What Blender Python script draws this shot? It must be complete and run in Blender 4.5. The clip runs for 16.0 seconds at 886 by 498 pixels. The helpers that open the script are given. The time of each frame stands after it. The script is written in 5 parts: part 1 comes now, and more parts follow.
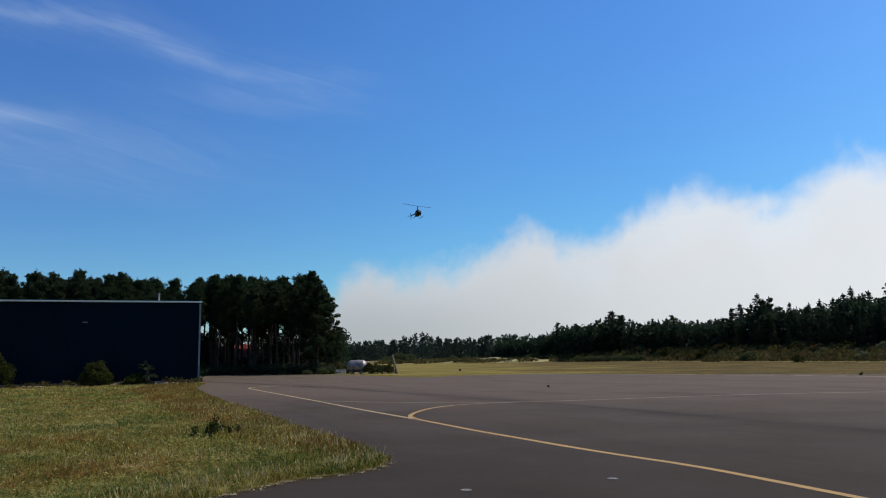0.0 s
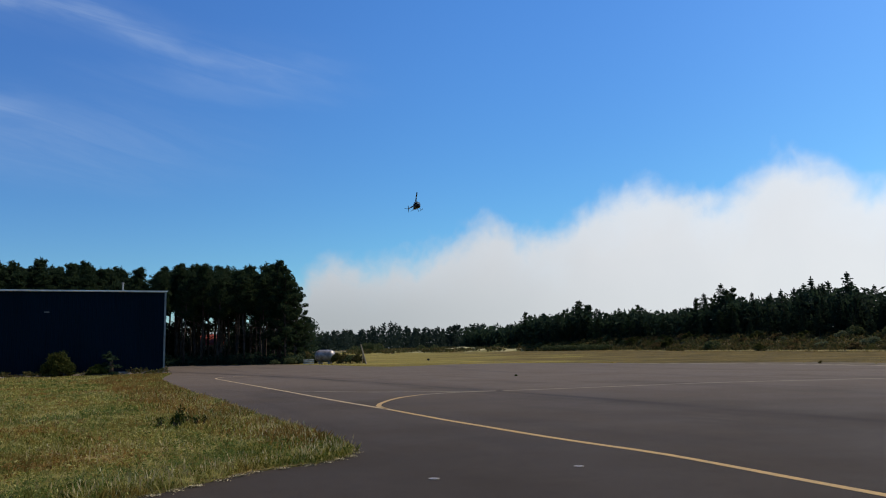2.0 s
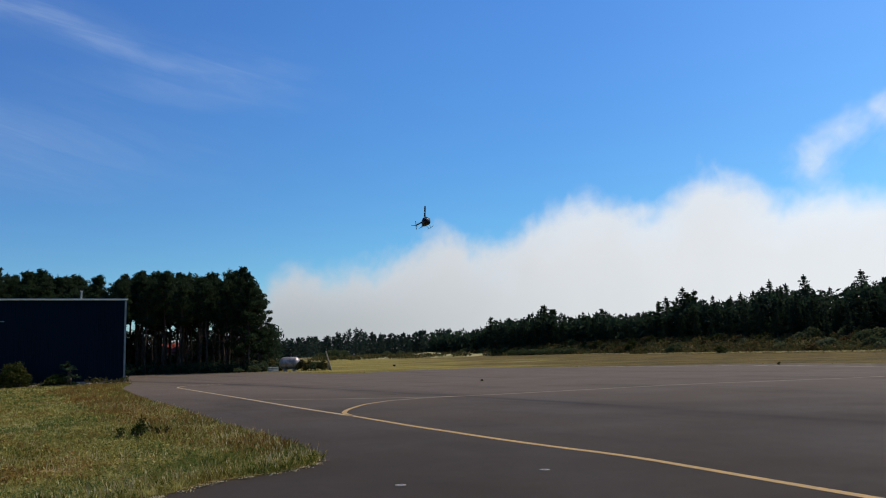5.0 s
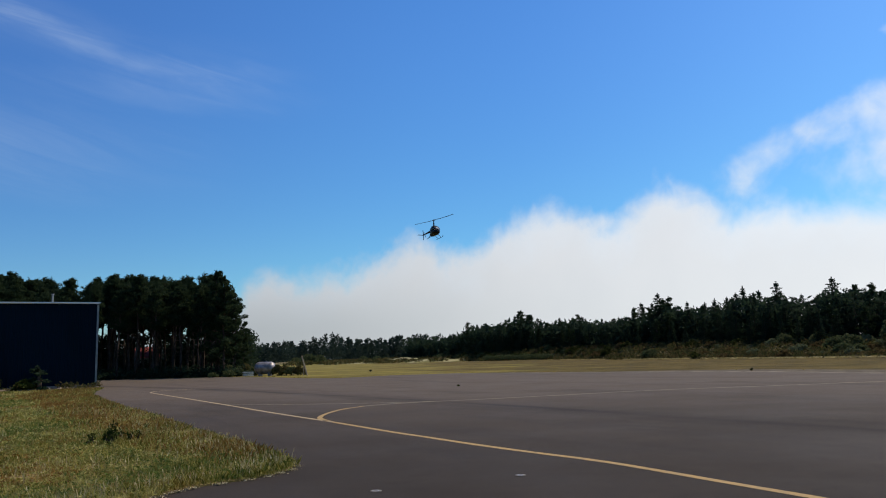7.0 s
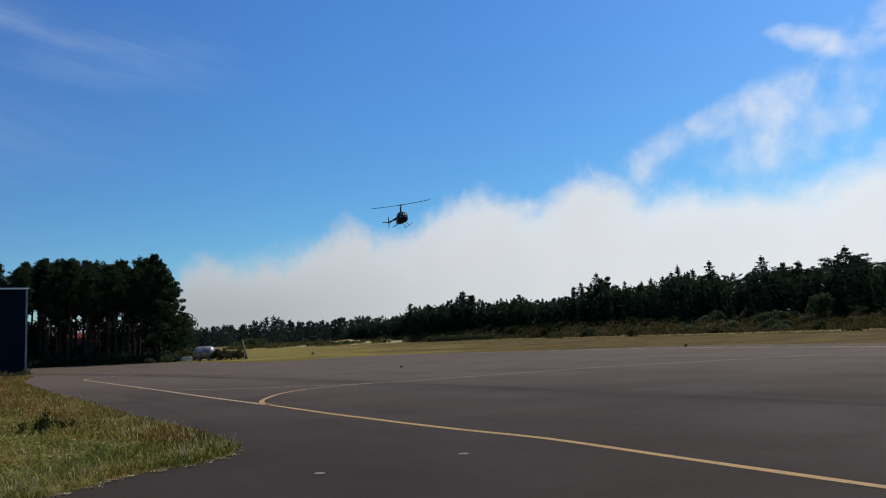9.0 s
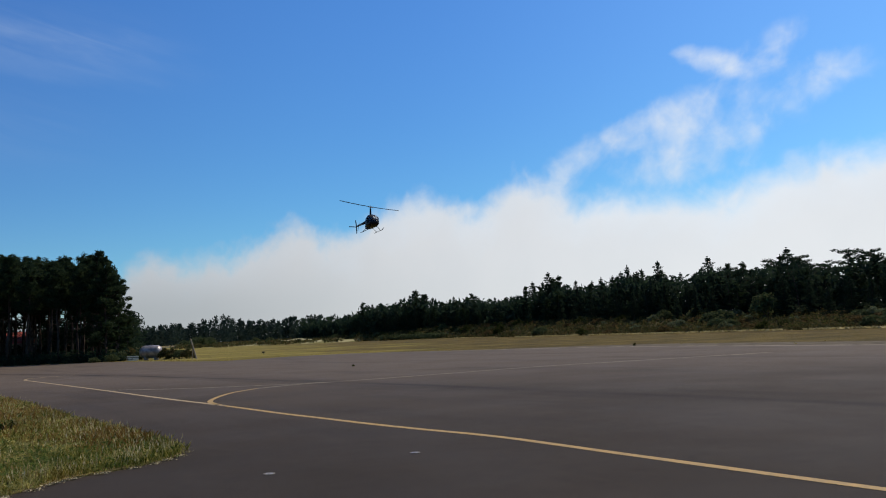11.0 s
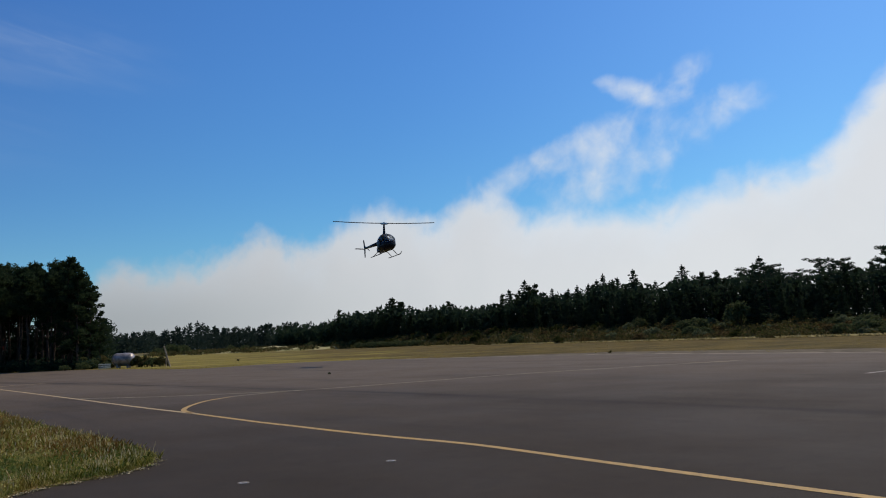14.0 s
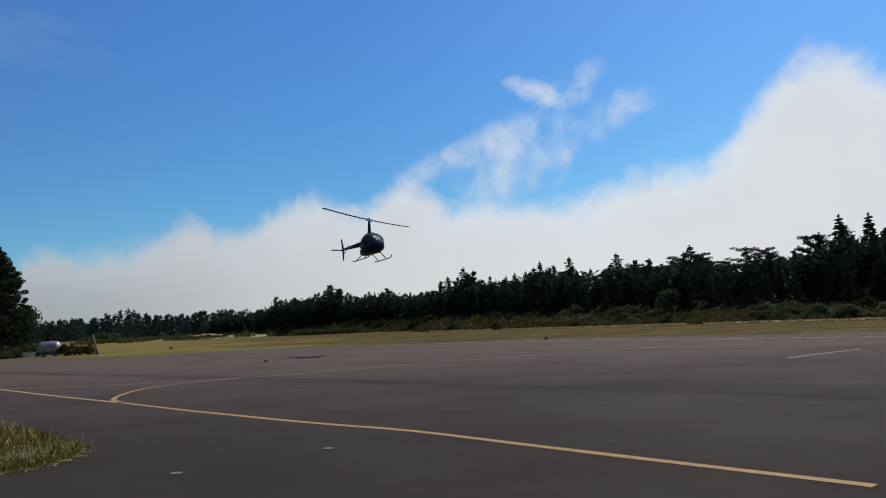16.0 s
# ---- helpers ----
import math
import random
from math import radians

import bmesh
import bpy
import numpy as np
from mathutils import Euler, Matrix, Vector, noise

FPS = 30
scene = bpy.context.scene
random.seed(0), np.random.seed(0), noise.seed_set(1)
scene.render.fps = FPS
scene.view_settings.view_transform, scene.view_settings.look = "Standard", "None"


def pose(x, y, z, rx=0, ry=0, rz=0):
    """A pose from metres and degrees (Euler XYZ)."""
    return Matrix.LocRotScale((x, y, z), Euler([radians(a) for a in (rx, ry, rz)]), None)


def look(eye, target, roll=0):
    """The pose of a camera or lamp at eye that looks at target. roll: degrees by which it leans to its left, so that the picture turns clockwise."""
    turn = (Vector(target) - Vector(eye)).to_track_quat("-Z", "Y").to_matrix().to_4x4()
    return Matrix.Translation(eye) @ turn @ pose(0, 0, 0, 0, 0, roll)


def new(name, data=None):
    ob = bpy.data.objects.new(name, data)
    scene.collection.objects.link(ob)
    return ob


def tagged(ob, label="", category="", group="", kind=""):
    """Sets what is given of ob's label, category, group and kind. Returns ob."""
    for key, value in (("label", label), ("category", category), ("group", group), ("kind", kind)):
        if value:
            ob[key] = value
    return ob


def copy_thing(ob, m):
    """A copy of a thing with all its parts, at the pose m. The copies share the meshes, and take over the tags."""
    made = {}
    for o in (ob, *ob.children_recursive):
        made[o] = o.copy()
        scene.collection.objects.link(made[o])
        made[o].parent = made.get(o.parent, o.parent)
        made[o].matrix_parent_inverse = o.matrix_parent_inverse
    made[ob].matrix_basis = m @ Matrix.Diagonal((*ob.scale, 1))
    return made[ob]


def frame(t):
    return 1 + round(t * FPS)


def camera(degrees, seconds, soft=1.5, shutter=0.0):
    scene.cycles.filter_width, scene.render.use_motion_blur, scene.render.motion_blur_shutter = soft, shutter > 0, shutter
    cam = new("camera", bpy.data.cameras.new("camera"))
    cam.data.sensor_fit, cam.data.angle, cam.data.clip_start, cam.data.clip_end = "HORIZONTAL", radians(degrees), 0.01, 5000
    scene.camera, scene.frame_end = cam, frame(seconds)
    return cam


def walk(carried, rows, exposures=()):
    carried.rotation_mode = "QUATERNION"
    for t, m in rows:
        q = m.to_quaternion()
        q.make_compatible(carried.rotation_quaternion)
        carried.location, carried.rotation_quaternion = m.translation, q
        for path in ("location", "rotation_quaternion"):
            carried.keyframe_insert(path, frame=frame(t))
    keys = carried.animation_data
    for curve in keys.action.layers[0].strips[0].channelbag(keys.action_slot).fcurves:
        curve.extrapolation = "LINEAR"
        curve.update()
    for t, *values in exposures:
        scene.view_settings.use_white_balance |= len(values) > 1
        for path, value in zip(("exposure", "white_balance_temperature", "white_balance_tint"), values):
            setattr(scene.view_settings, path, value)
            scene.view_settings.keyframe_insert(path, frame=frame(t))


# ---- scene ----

# ---- camera: hand-held, standing on the apron, panning after the helicopter ----
EYE = (0.0, 0.0, 1.65)
cam = camera(60.55, 16.0, 1.05)
TURN = [(0.0, 0.0, 8.22, -1.1), (0.5, -0.89, 8.49, -1.34), (1.0, -1.37, 8.24, -1.43), (1.5, -1.68, 8.15, -1.68),
        (2.0, -2.36, 7.4, -1.23), (2.5, -2.8, 7.61, -1.8), (3.0, -3.24, 7.62, -1.79), (3.5, -3.3, 7.7, -1.78),
        (4.0, -3.95, 7.71, -1.61), (6.3, -6.36, 8.29, -1.85), (6.5, -6.64, 8.41, -1.67), (7.0, -6.75, 8.07, -1.75),
        (7.5, -7.3, 7.69, -1.64), (8.0, -8.63, 6.89, -1.88), (8.5, -9.13, 6.63, -2.15), (9.0, -11.09, 6.5, -2.66),
        (9.5, -14.15, 6.3, -3.25), (9.7, -13.85, 6.47, -2.93), (12.0, -15.43, 6.13, -2.23), (12.5, -15.65, 6.74, -2.17),
        (13.0, -16.12, 6.85, -2.47), (13.5, -16.42, 6.88, -2.5), (14.0, -16.41, 6.74, -2.6), (14.5, -17.52, 6.62, -2.83),
        (15.0, -18.42, 6.09, -2.79), (15.5, -19.35, 5.6, -2.83), (16.0, -20.99, 5.56, -2.72)]
walk(cam, [(t, pose(*EYE, 90 + p, 0, y) @ pose(0, 0, 0, 0, 0, r)) for t, y, p, r in TURN],
     [(0.0, 0.04), (4.0, 0.04), (6.5, 0.06), (8.5, -0.10), (9.5, -0.05), (12.0, -0.07), (14.5, -0.20), (16.0, -0.20)])

# ---- light: high sun to the right and a little ahead, clear blue sky ----
SUN_AZ, SUN_EL = 68.0, 54.0


def sun_way():
    a, e = radians(SUN_AZ), radians(SUN_EL)
    return Vector((math.sin(a) * math.cos(e), math.cos(a) * math.cos(e), math.sin(e)))


sun = new("sun", bpy.data.lights.new("sun", "SUN"))
sun.data.energy, sun.data.angle, sun.data.color = 4.4, radians(0.53), (1.0, 0.90, 0.76)
sun.matrix_world = look(sun_way() * 100, (0, 0, 0))


class Nodes:
    """Short spelling for shader trees."""

    def __init__(self, tree):
        self.tree = tree
        tree.nodes.clear()

    def __call__(self, kind, out=0, **given):
        n = self.tree.nodes.new(kind)
        for k, v in given.items():
            if k == "ins":
                for key, val in v.items():
                    if isinstance(val, bpy.types.NodeSocket):
                        self.tree.links.new(val, n.inputs[key])
                    else:
                        n.inputs[key].default_value = val
            elif k == "operation":
                n.operation = v
            elif k == "data_type":
                n.data_type = v
            elif k == "blend_type":
                n.blend_type = v
            elif k == "sky_type":
                n.sky_type = v
            elif k == "attribute_name":
                n.attribute_name = v
            elif k == "interpolation_type":
                n.interpolation_type = v
            elif k == "clamp":
                n.clamp = v
        return n.outputs[out]

    def math(self, op, a, b=0.0, c=0.0):
        return self("ShaderNodeMath", operation=op, ins={0: a, 1: b, 2: c})

    def mix(self, f, a, b):
        return self("ShaderNodeMix", 2, data_type="RGBA", ins={0: f, 6: a, 7: b})

    def ramp(self, x, lo, hi, a=0.0, b=1.0):
        return self("ShaderNodeMapRange", interpolation_type="SMOOTHSTEP", ins={0: x, 1: lo, 2: hi, 3: a, 4: b})

    def noise(self, vec, scale, detail=4.0, rough=0.55, distort=0.0):
        return self("ShaderNodeTexNoise", ins={"Vector": vec, "Scale": scale, "Detail": detail, "Roughness": rough, "Distortion": distort})

    def scaled(self, vec, x, y, z):
        return self("ShaderNodeVectorMath", operation="MULTIPLY", ins={0: vec, 1: (x, y, z)})

    def link(self, a, b):
        self.tree.links.new(a, b)


def build_world():
    world = bpy.data.worlds.new("sky")
    scene.world = world
    world.use_nodes = True
    n = Nodes(world.node_tree)
    sky = world.node_tree.nodes.new("ShaderNodeTexSky")
    sky.sky_type, sky.sun_disc = "NISHITA", False
    sky.sun_elevation, sky.sun_rotation = radians(SUN_EL), radians(SUN_AZ)
    sky.altitude, sky.air_density, sky.dust_density, sky.ozone_density = 0, 1.0, 0.2, 2.5
    base = n("ShaderNodeHueSaturation", ins={"Hue": 0.5, "Saturation": 1.25, "Value": 1.0, "Color": sky.outputs[0]})
    base = n("ShaderNodeVectorMath", operation="MULTIPLY", ins={0: base, 1: (0.86, 1.01, 1.18)})
    # thin cirrus: streaks along the slope of the high veil
    way = n("ShaderNodeTexCoord")
    sep = world.node_tree.nodes.new("ShaderNodeSeparateXYZ")
    n.link(way, sep.inputs[0])
    x, y, z = sep.outputs
    az = n.math("ARCTAN2", x, y)
    flat = n.math("SQRT", n.math("ADD", n.math("MULTIPLY", x, x), n.math("MULTIPLY", y, y)))
    te = n.math("DIVIDE", z, flat)
    comb = n("ShaderNodeCombineXYZ", ins={0: az, 1: n.math("ADD", te, n.math("MULTIPLY", az, 0.22)), 2: 0.0})
    wob = n.noise(n.scaled(comb, 3.0, 6.0, 1.0), 2.2, 4.0, 0.6)
    off = n.math("MULTIPLY", n.math("SUBTRACT", wob, 0.5), 0.055)
    veil = n.noise(n.scaled(comb, 2.6, 17.0, 1.0), 2.0, 5.0, 0.6, 1.0)
    # one long streak that steps down to the right, and fainter ones below it
    high = n.math("SUBTRACT", n.math("SUBTRACT", te, n.ramp(az, -0.43, -0.26, 0.428, 0.381)), off)
    streak = n.math("MULTIPLY", n.math("ADD", n.ramp(n.math("ABSOLUTE", high), 0.022, 0.0), n.math("MULTIPLY", n.ramp(n.math("ABSOLUTE", high), 0.060, 0.0), 0.45)), n.ramp(az, -0.02, -0.30))
    tail = n.math("MULTIPLY", n.ramp(n.math("ABSOLUTE", n.math("SUBTRACT", n.math("ADD", te, off), 0.345)), 0.030, 0.0), n.math("MULTIPLY", n.ramp(az, 0.0, -0.18), n.ramp(az, -0.50, -0.28)))
    patch = n.math("MULTIPLY", n.ramp(n.math("ABSOLUTE", n.math("SUBTRACT", n.math("ADD", te, n.math("MULTIPLY", off, 0.5)), 0.292)), 0.022, 0.0), n.ramp(az, -0.44, -0.54))
    low = n.math("ADD", n.math("ADD", n.math("MULTIPLY", patch, 1.3), n.math("MULTIPLY", tail, 0.5)),
                 n.math("MULTIPLY", n.ramp(n.math("ABSOLUTE", n.math("SUBTRACT", n.math("ADD", te, off), 0.26)), 0.08, 0.0), n.ramp(az, -0.1, -0.5)))
    cover = n.math("MULTIPLY", n.math("ADD", n.math("MULTIPLY", streak, 0.19), n.math("MULTIPLY", low, 0.17)), n.ramp(veil, 0.25, 0.75, 0.25, 1.0))
    base = n("ShaderNodeVectorMath", operation="MULTIPLY", ins={0: base, 1: n.mix(n.ramp(te, 0.0, 0.5), (0.59, 0.845, 0.83, 1), (0.98, 1.02, 1.06, 1))})
    # the blue deepens away from the sun
    base = n("ShaderNodeVectorMath", operation="MULTIPLY", ins={0: base, 1: n.mix(n.ramp(az, 0.15, -0.55), (1, 1, 1, 1), (0.90, 0.83, 0.90, 1))})
    # paler towards the sun
    base = n("ShaderNodeVectorMath", operation="MULTIPLY", ins={0: base, 1: n.mix(n.ramp(az, 0.15, 0.85), (1, 1, 1, 1), (1.34, 1.20, 1.10, 1))})
    col = n.mix(cover, base, (4.6, 5.6, 7.0, 1))
    bg = n("ShaderNodeBackground", ins={"Color": col, "Strength": 0.115})
    out = n.tree.nodes.new("ShaderNodeOutputWorld")
    n.link(bg, out.inputs[0])


build_world()


# ---- materials ----
def material(name, colour, rough=0.8, metal=0.0, spec=0.3, bump=None, normal=None, translucent=0.0):
    """colour(n, vec) gives a colour socket; bump(n, vec) a height socket and its strength in metres."""
    m = bpy.data.materials.new(name)
    m.use_nodes = True
    n = Nodes(m.node_tree)
    vec = n("ShaderNodeTexCoord", 3)
    bsdf = m.node_tree.nodes.new("ShaderNodeBsdfPrincipled")
    c = colour(n, vec) if callable(colour) else (*colour, 1)
    if isinstance(c, bpy.types.NodeSocket):
        n.link(c, bsdf.inputs["Base Color"])
    else:
        bsdf.inputs["Base Color"].default_value = c
    r = rough(n, vec) if callable(rough) else rough
    if isinstance(r, bpy.types.NodeSocket):
        n.link(r, bsdf.inputs["Roughness"])
    else:
        bsdf.inputs["Roughness"].default_value = r
    bsdf.inputs["Metallic"].default_value = metal
    bsdf.inputs["Specular IOR Level"].default_value = spec
    if bump:
        h, dist = bump(n, vec)
        b = n("ShaderNodeBump", ins={"Strength": 1.0, "Distance": dist, "Height": h})
        n.link(b, bsdf.inputs["Normal"])
    out = m.node_tree.nodes.new("ShaderNodeOutputMaterial")
    shader = bsdf.outputs[0]
    if translucent:
        tr = m.node_tree.nodes.new("ShaderNodeBsdfTranslucent")
        if isinstance(c, bpy.types.NodeSocket):
            n.link(c, tr.inputs[0])
        else:
            tr.inputs[0].default_value = c
        shader = n("ShaderNodeMixShader", ins={0: translucent, 1: shader, 2: tr.outputs[0]})
    n.link(shader, out.inputs[0])
    return m


def two(a, b, scale, lo=0.4, hi=0.6, detail=4.0, squash=(1, 1, 1)):
    return lambda n, v: n.mix(n.ramp(n.noise(n.scaled(v, *squash), scale, detail), lo, hi), (*a, 1), (*b, 1))


def asphalt_colour(n, v):
    # the paver's runs: u along them, w across
    sep = n.tree.nodes.new("ShaderNodeSeparateXYZ")
    n.link(v, sep.inputs[0])
    x, y = sep.outputs[0], sep.outputs[1]
    u = n.math("SUBTRACT", n.math("MULTIPLY", x, 0.434), n.math("MULTIPLY", y, 0.901))
    w = n.math("ADD", n.math("MULTIPLY", x, 0.901), n.math("MULTIPLY", y, 0.434))
    run = n("ShaderNodeCombineXYZ", ins={0: n.math("MULTIPLY", u, 0.06), 1: n.math("MULTIPLY", w, 0.42), 2: 0.0})
    fine = n.noise(v, 55.0, 3.0, 0.75)
    mid = n.noise(v, 3.2, 5.0, 0.7)
    patch = n.noise(v, 0.16, 5.0, 0.6)
    band = n.noise(run, 1.0, 6.0, 0.65, 0.7)
    oil = n.noise(n.scaled(v, 0.55, 0.8, 1.0), 0.9, 5.0, 0.7, 1.2)
    c = n.mix(n.ramp(fine, 0.25, 0.75), (0.0155, 0.0112, 0.0073, 1), (0.0455, 0.0329, 0.0216, 1))
    c = n.mix(n.math("MULTIPLY", n.ramp(mid, 0.4, 0.75), 0.55), c, (0.0180, 0.0130, 0.0084, 1))
    c = n.mix(n.math("MULTIPLY", n.ramp(patch, 0.45, 0.7), 0.4), c, (0.0200, 0.0145, 0.0094, 1))
    c = n.mix(n.math("MULTIPLY", n.ramp(oil, 0.60, 0.74), 0.6), c, (0.0126, 0.0091, 0.0059, 1))
    c = n.mix(n.math("MULTIPLY", n.ramp(n.noise(v, 0.45, 4.0, 0.6), 0.52, 0.72), 0.3), c, (0.0470, 0.0325, 0.0208, 1))
    c = n.mix(n.math("MULTIPLY", n.ramp(n.noise(v, 0.05, 3.0), 0.5, 0.75), 0.35), c, (0.0600, 0.0432, 0.0280, 1))
    # grazing sheen put into the colour: paler towards the far side
    lighter = n.math("ADD", n.math("ADD", y, n.math("MULTIPLY", x, 0.35)), n.math("MULTIPLY", n.math("SUBTRACT", n.noise(n.scaled(v, 0.6, 1.0, 1.0), 0.09, 5.0, 0.65), 0.5), 30.0))
    c = n.mix(n.math("MULTIPLY", n.ramp(lighter, 8.0, 44.0), 0.9), c, n.mix(n.ramp(fine, 0.25, 0.75), (0.0615, 0.0455, 0.0312, 1), (0.129, 0.0955, 0.0655, 1)))
    # dark runs, and one broad stained joint between two of them
    c = n.mix(n.math("MULTIPLY", n.ramp(band, 0.50, 0.66), 0.38), c, (0.0200, 0.0146, 0.0096, 1))
    c = n.mix(n.math("MULTIPLY", n.ramp(band, 0.42, 0.30), 0.10), c, (0.120, 0.091, 0.064, 1))
    sway = n.math("MULTIPLY", n.math("SUBTRACT", n.noise(v, 0.20, 3.0), 0.5), 0.7)
    d = n.math("ABSOLUTE", n.math("ADD", n.math("SUBTRACT", w, n.math("SUBTRACT", 15.25, n.math("MULTIPLY", n.math("POWER", n.math("DIVIDE", n.math("ADD", u, 21.0), 20.0), 2.0), 0.7))), sway))
    worn = n.ramp(n.noise(run, 2.6, 4.0, 0.6), 0.34, 0.58, 0.30, 0.75)
    c = n.mix(n.math("MULTIPLY", n.ramp(d, 1.5, 0.2), n.math("MULTIPLY", worn, 0.4)), c, (0.0200, 0.0146, 0.0096, 1))
    return n.mix(n.math("MULTIPLY", n.ramp(d, 0.42, 0.06), worn), c, (0.0180, 0.0125, 0.0080, 1))


def field_colour(n, v):
    fine = n.noise(v, 2.2, 6.0, 0.75)
    patch = n.noise(n.scaled(v, 0.45, 2.2, 1.0), 0.07, 5.0, 0.6)
    streak = n.noise(n.scaled(v, 0.35, 3.5, 1.0), 0.25, 5.0, 0.65)
    c = n.mix(n.ramp(fine, 0.3, 0.7), (0.082, 0.070, 0.012, 1), (0.180, 0.146, 0.030, 1))
    c = n.mix(n.math("MULTIPLY", n.ramp(streak, 0.48, 0.66), 0.7), c, (0.25, 0.195, 0.055, 1))
    c = n.mix(n.math("MULTIPLY", n.ramp(streak, 0.46, 0.30), 0.6), c, (0.105, 0.096, 0.02, 1))
    c = n.mix(n.math("MULTIPLY", n.ramp(patch, 0.46, 0.64), 0.7), c, (0.135, 0.092, 0.026, 1))
    c = n.mix(n.math("MULTIPLY", n.ramp(n.noise(n.scaled(v, 0.5, 1.6, 1.0), 0.11, 4.0, 0.6), 0.48, 0.62), 0.6), c, (0.27, 0.215, 0.045, 1))
    # browner, drier grass towards the wood in the east
    sep = n.tree.nodes.new("ShaderNodeSeparateXYZ")
    n.link(v, sep.inputs[0])
    east = n.math("ADD", n.math("DIVIDE", sep.outputs[0], 60.0), n.math("MULTIPLY", n.math("SUBTRACT", n.noise(v, 0.06, 4.0, 0.6), 0.5), 1.6))
    brown = n.mix(n.ramp(n.noise(v, 0.18, 5.0, 0.65), 0.40, 0.62), (0.050, 0.034, 0.008, 1), (0.112, 0.076, 0.018, 1))
    return n.mix(n.math("MULTIPLY", n.ramp(east, 0.05, 0.42), 0.88), c, brown)


def soil_colour(n, v):
    c = n.mix(n.ramp(n.noise(v, 5.0, 5.0, 0.7), 0.3, 0.7), (0.05, 0.046, 0.012, 1), (0.13, 0.105, 0.032, 1))
    return n.mix(n.ramp(n.noise(v, 0.5, 4.0), 0.45, 0.65), c, (0.24, 0.165, 0.065, 1))


def island(*colours):
    """Colours by piece, for blades and leaves joined into one mesh."""
    def make(n, v):
        r = n("ShaderNodeNewGeometry", "Random Per Island")
        c = (*colours[0], 1)
        for k, b in enumerate(colours[1:], 1):
            c = n.mix(n.ramp(r, k / len(colours) - 0.12, k / len(colours) + 0.12), c, (*b, 1))
        return c
    return make


def leaf(name, *colours, translucent=0.38):
    return material(name, island(*colours), 0.85, spec=0.06, translucent=translucent)


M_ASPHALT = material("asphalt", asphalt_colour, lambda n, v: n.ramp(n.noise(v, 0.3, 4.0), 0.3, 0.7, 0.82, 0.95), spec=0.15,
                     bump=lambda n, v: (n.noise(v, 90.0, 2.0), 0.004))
M_FIELD = material("field_grass", field_colour, 0.95, spec=0.1, bump=lambda n, v: (n.noise(v, 2.5, 5.0, 0.7), 0.25))
M_SOIL = material("lawn_soil", soil_colour, 0.95, spec=0.1, bump=lambda n, v: (n.noise(v, 9.0, 4.0), 0.05))
M_VERGE = material("verge", two((0.070, 0.054, 0.034), (0.120, 0.094, 0.060), 1.2), 0.95, spec=0.1, bump=lambda n, v: (n.noise(v, 6.0), 0.04))
def worn_paint(a, b, wear):
    def make(n, v):
        c = n.mix(n.ramp(n.noise(v, 7.0, 4.0), 0.35, 0.65), (*a, 1), (*b, 1))
        return n.mix(n.math("MULTIPLY", n.ramp(n.noise(v, 26.0, 4.0, 0.75), 0.5, 0.68), wear), c, (0.085, 0.08, 0.076, 1))
    return make


M_YELLOW = material("yellow_paint", worn_paint((0.37, 0.225, 0.058), (0.29, 0.185, 0.056), 0.6), 0.7)
M_EDGE = material("pale_rim", two((0.13, 0.104, 0.076), (0.26, 0.215, 0.165), 0.7, 0.42, 0.58), 0.9, spec=0.1)
M_TAN = material("worn_yellow_paint", worn_paint((0.36, 0.255, 0.12), (0.29, 0.205, 0.10), 0.6), 0.75)
M_FADED = material("faded_paint", worn_paint((0.27, 0.22, 0.13), (0.22, 0.18, 0.115), 0.6), 0.8)
M_WHITE = material("white_paint", worn_paint((0.34, 0.30, 0.25), (0.27, 0.235, 0.19), 0.6), 0.8)
M_BLUE = material("blue_steel", two((0.0001, 0.0050, 0.0112), (0.0002, 0.0062, 0.0140), 0.35, squash=(1, 1, 0.2)), 0.6, spec=0.06)
M_TRIM = material("galvanised_trim", two((0.16, 0.16, 0.155), (0.22, 0.22, 0.21), 2.0), 0.55, 0.2)
M_ROOF = material("pale_roof", two((0.6, 0.6, 0.58), (0.72, 0.72, 0.7), 1.0), 0.5, 0.2)
M_BARK = material("bark", two((0.032, 0.022, 0.016), (0.075, 0.056, 0.042), 3.0, squash=(3, 3, 0.6)), 0.95, spec=0.1)
M_PINE = leaf("pine_needles", (0.015, 0.026, 0.012), (0.024, 0.038, 0.016), (0.032, 0.046, 0.019), translucent=0.45)
M_SPRUCE = leaf("spruce_needles", (0.015, 0.027, 0.016), (0.023, 0.038, 0.021), (0.030, 0.047, 0.025), translucent=0.45)
# distance haze mixed into the needle colour: paler and bluer than the spruce
M_HAZY_WOOD = leaf("hazy_far_needles", (0.018, 0.030, 0.022), (0.028, 0.042, 0.030), (0.033, 0.047, 0.035), translucent=0.45)
M_SHRUB = leaf("shrub_leaves", (0.05, 0.07, 0.026), (0.075, 0.09, 0.036), (0.095, 0.10, 0.045))
M_OLIVE = leaf("pale_shrub_leaves", (0.095, 0.12, 0.062), (0.14, 0.16, 0.09), (0.12, 0.125, 0.06))
M_GORSE = leaf("broom_leaves", (0.022, 0.030, 0.007), (0.038, 0.046, 0.010), (0.056, 0.056, 0.014))
M_BRAMBLE = leaf("brown_shrub_leaves", (0.05, 0.04, 0.014), (0.10, 0.066, 0.024), (0.13, 0.088, 0.034))
M_HEATH = leaf("heath_leaves", (0.038, 0.042, 0.013), (0.072, 0.062, 0.022), (0.115, 0.082, 0.032), (0.066, 0.070, 0.022))


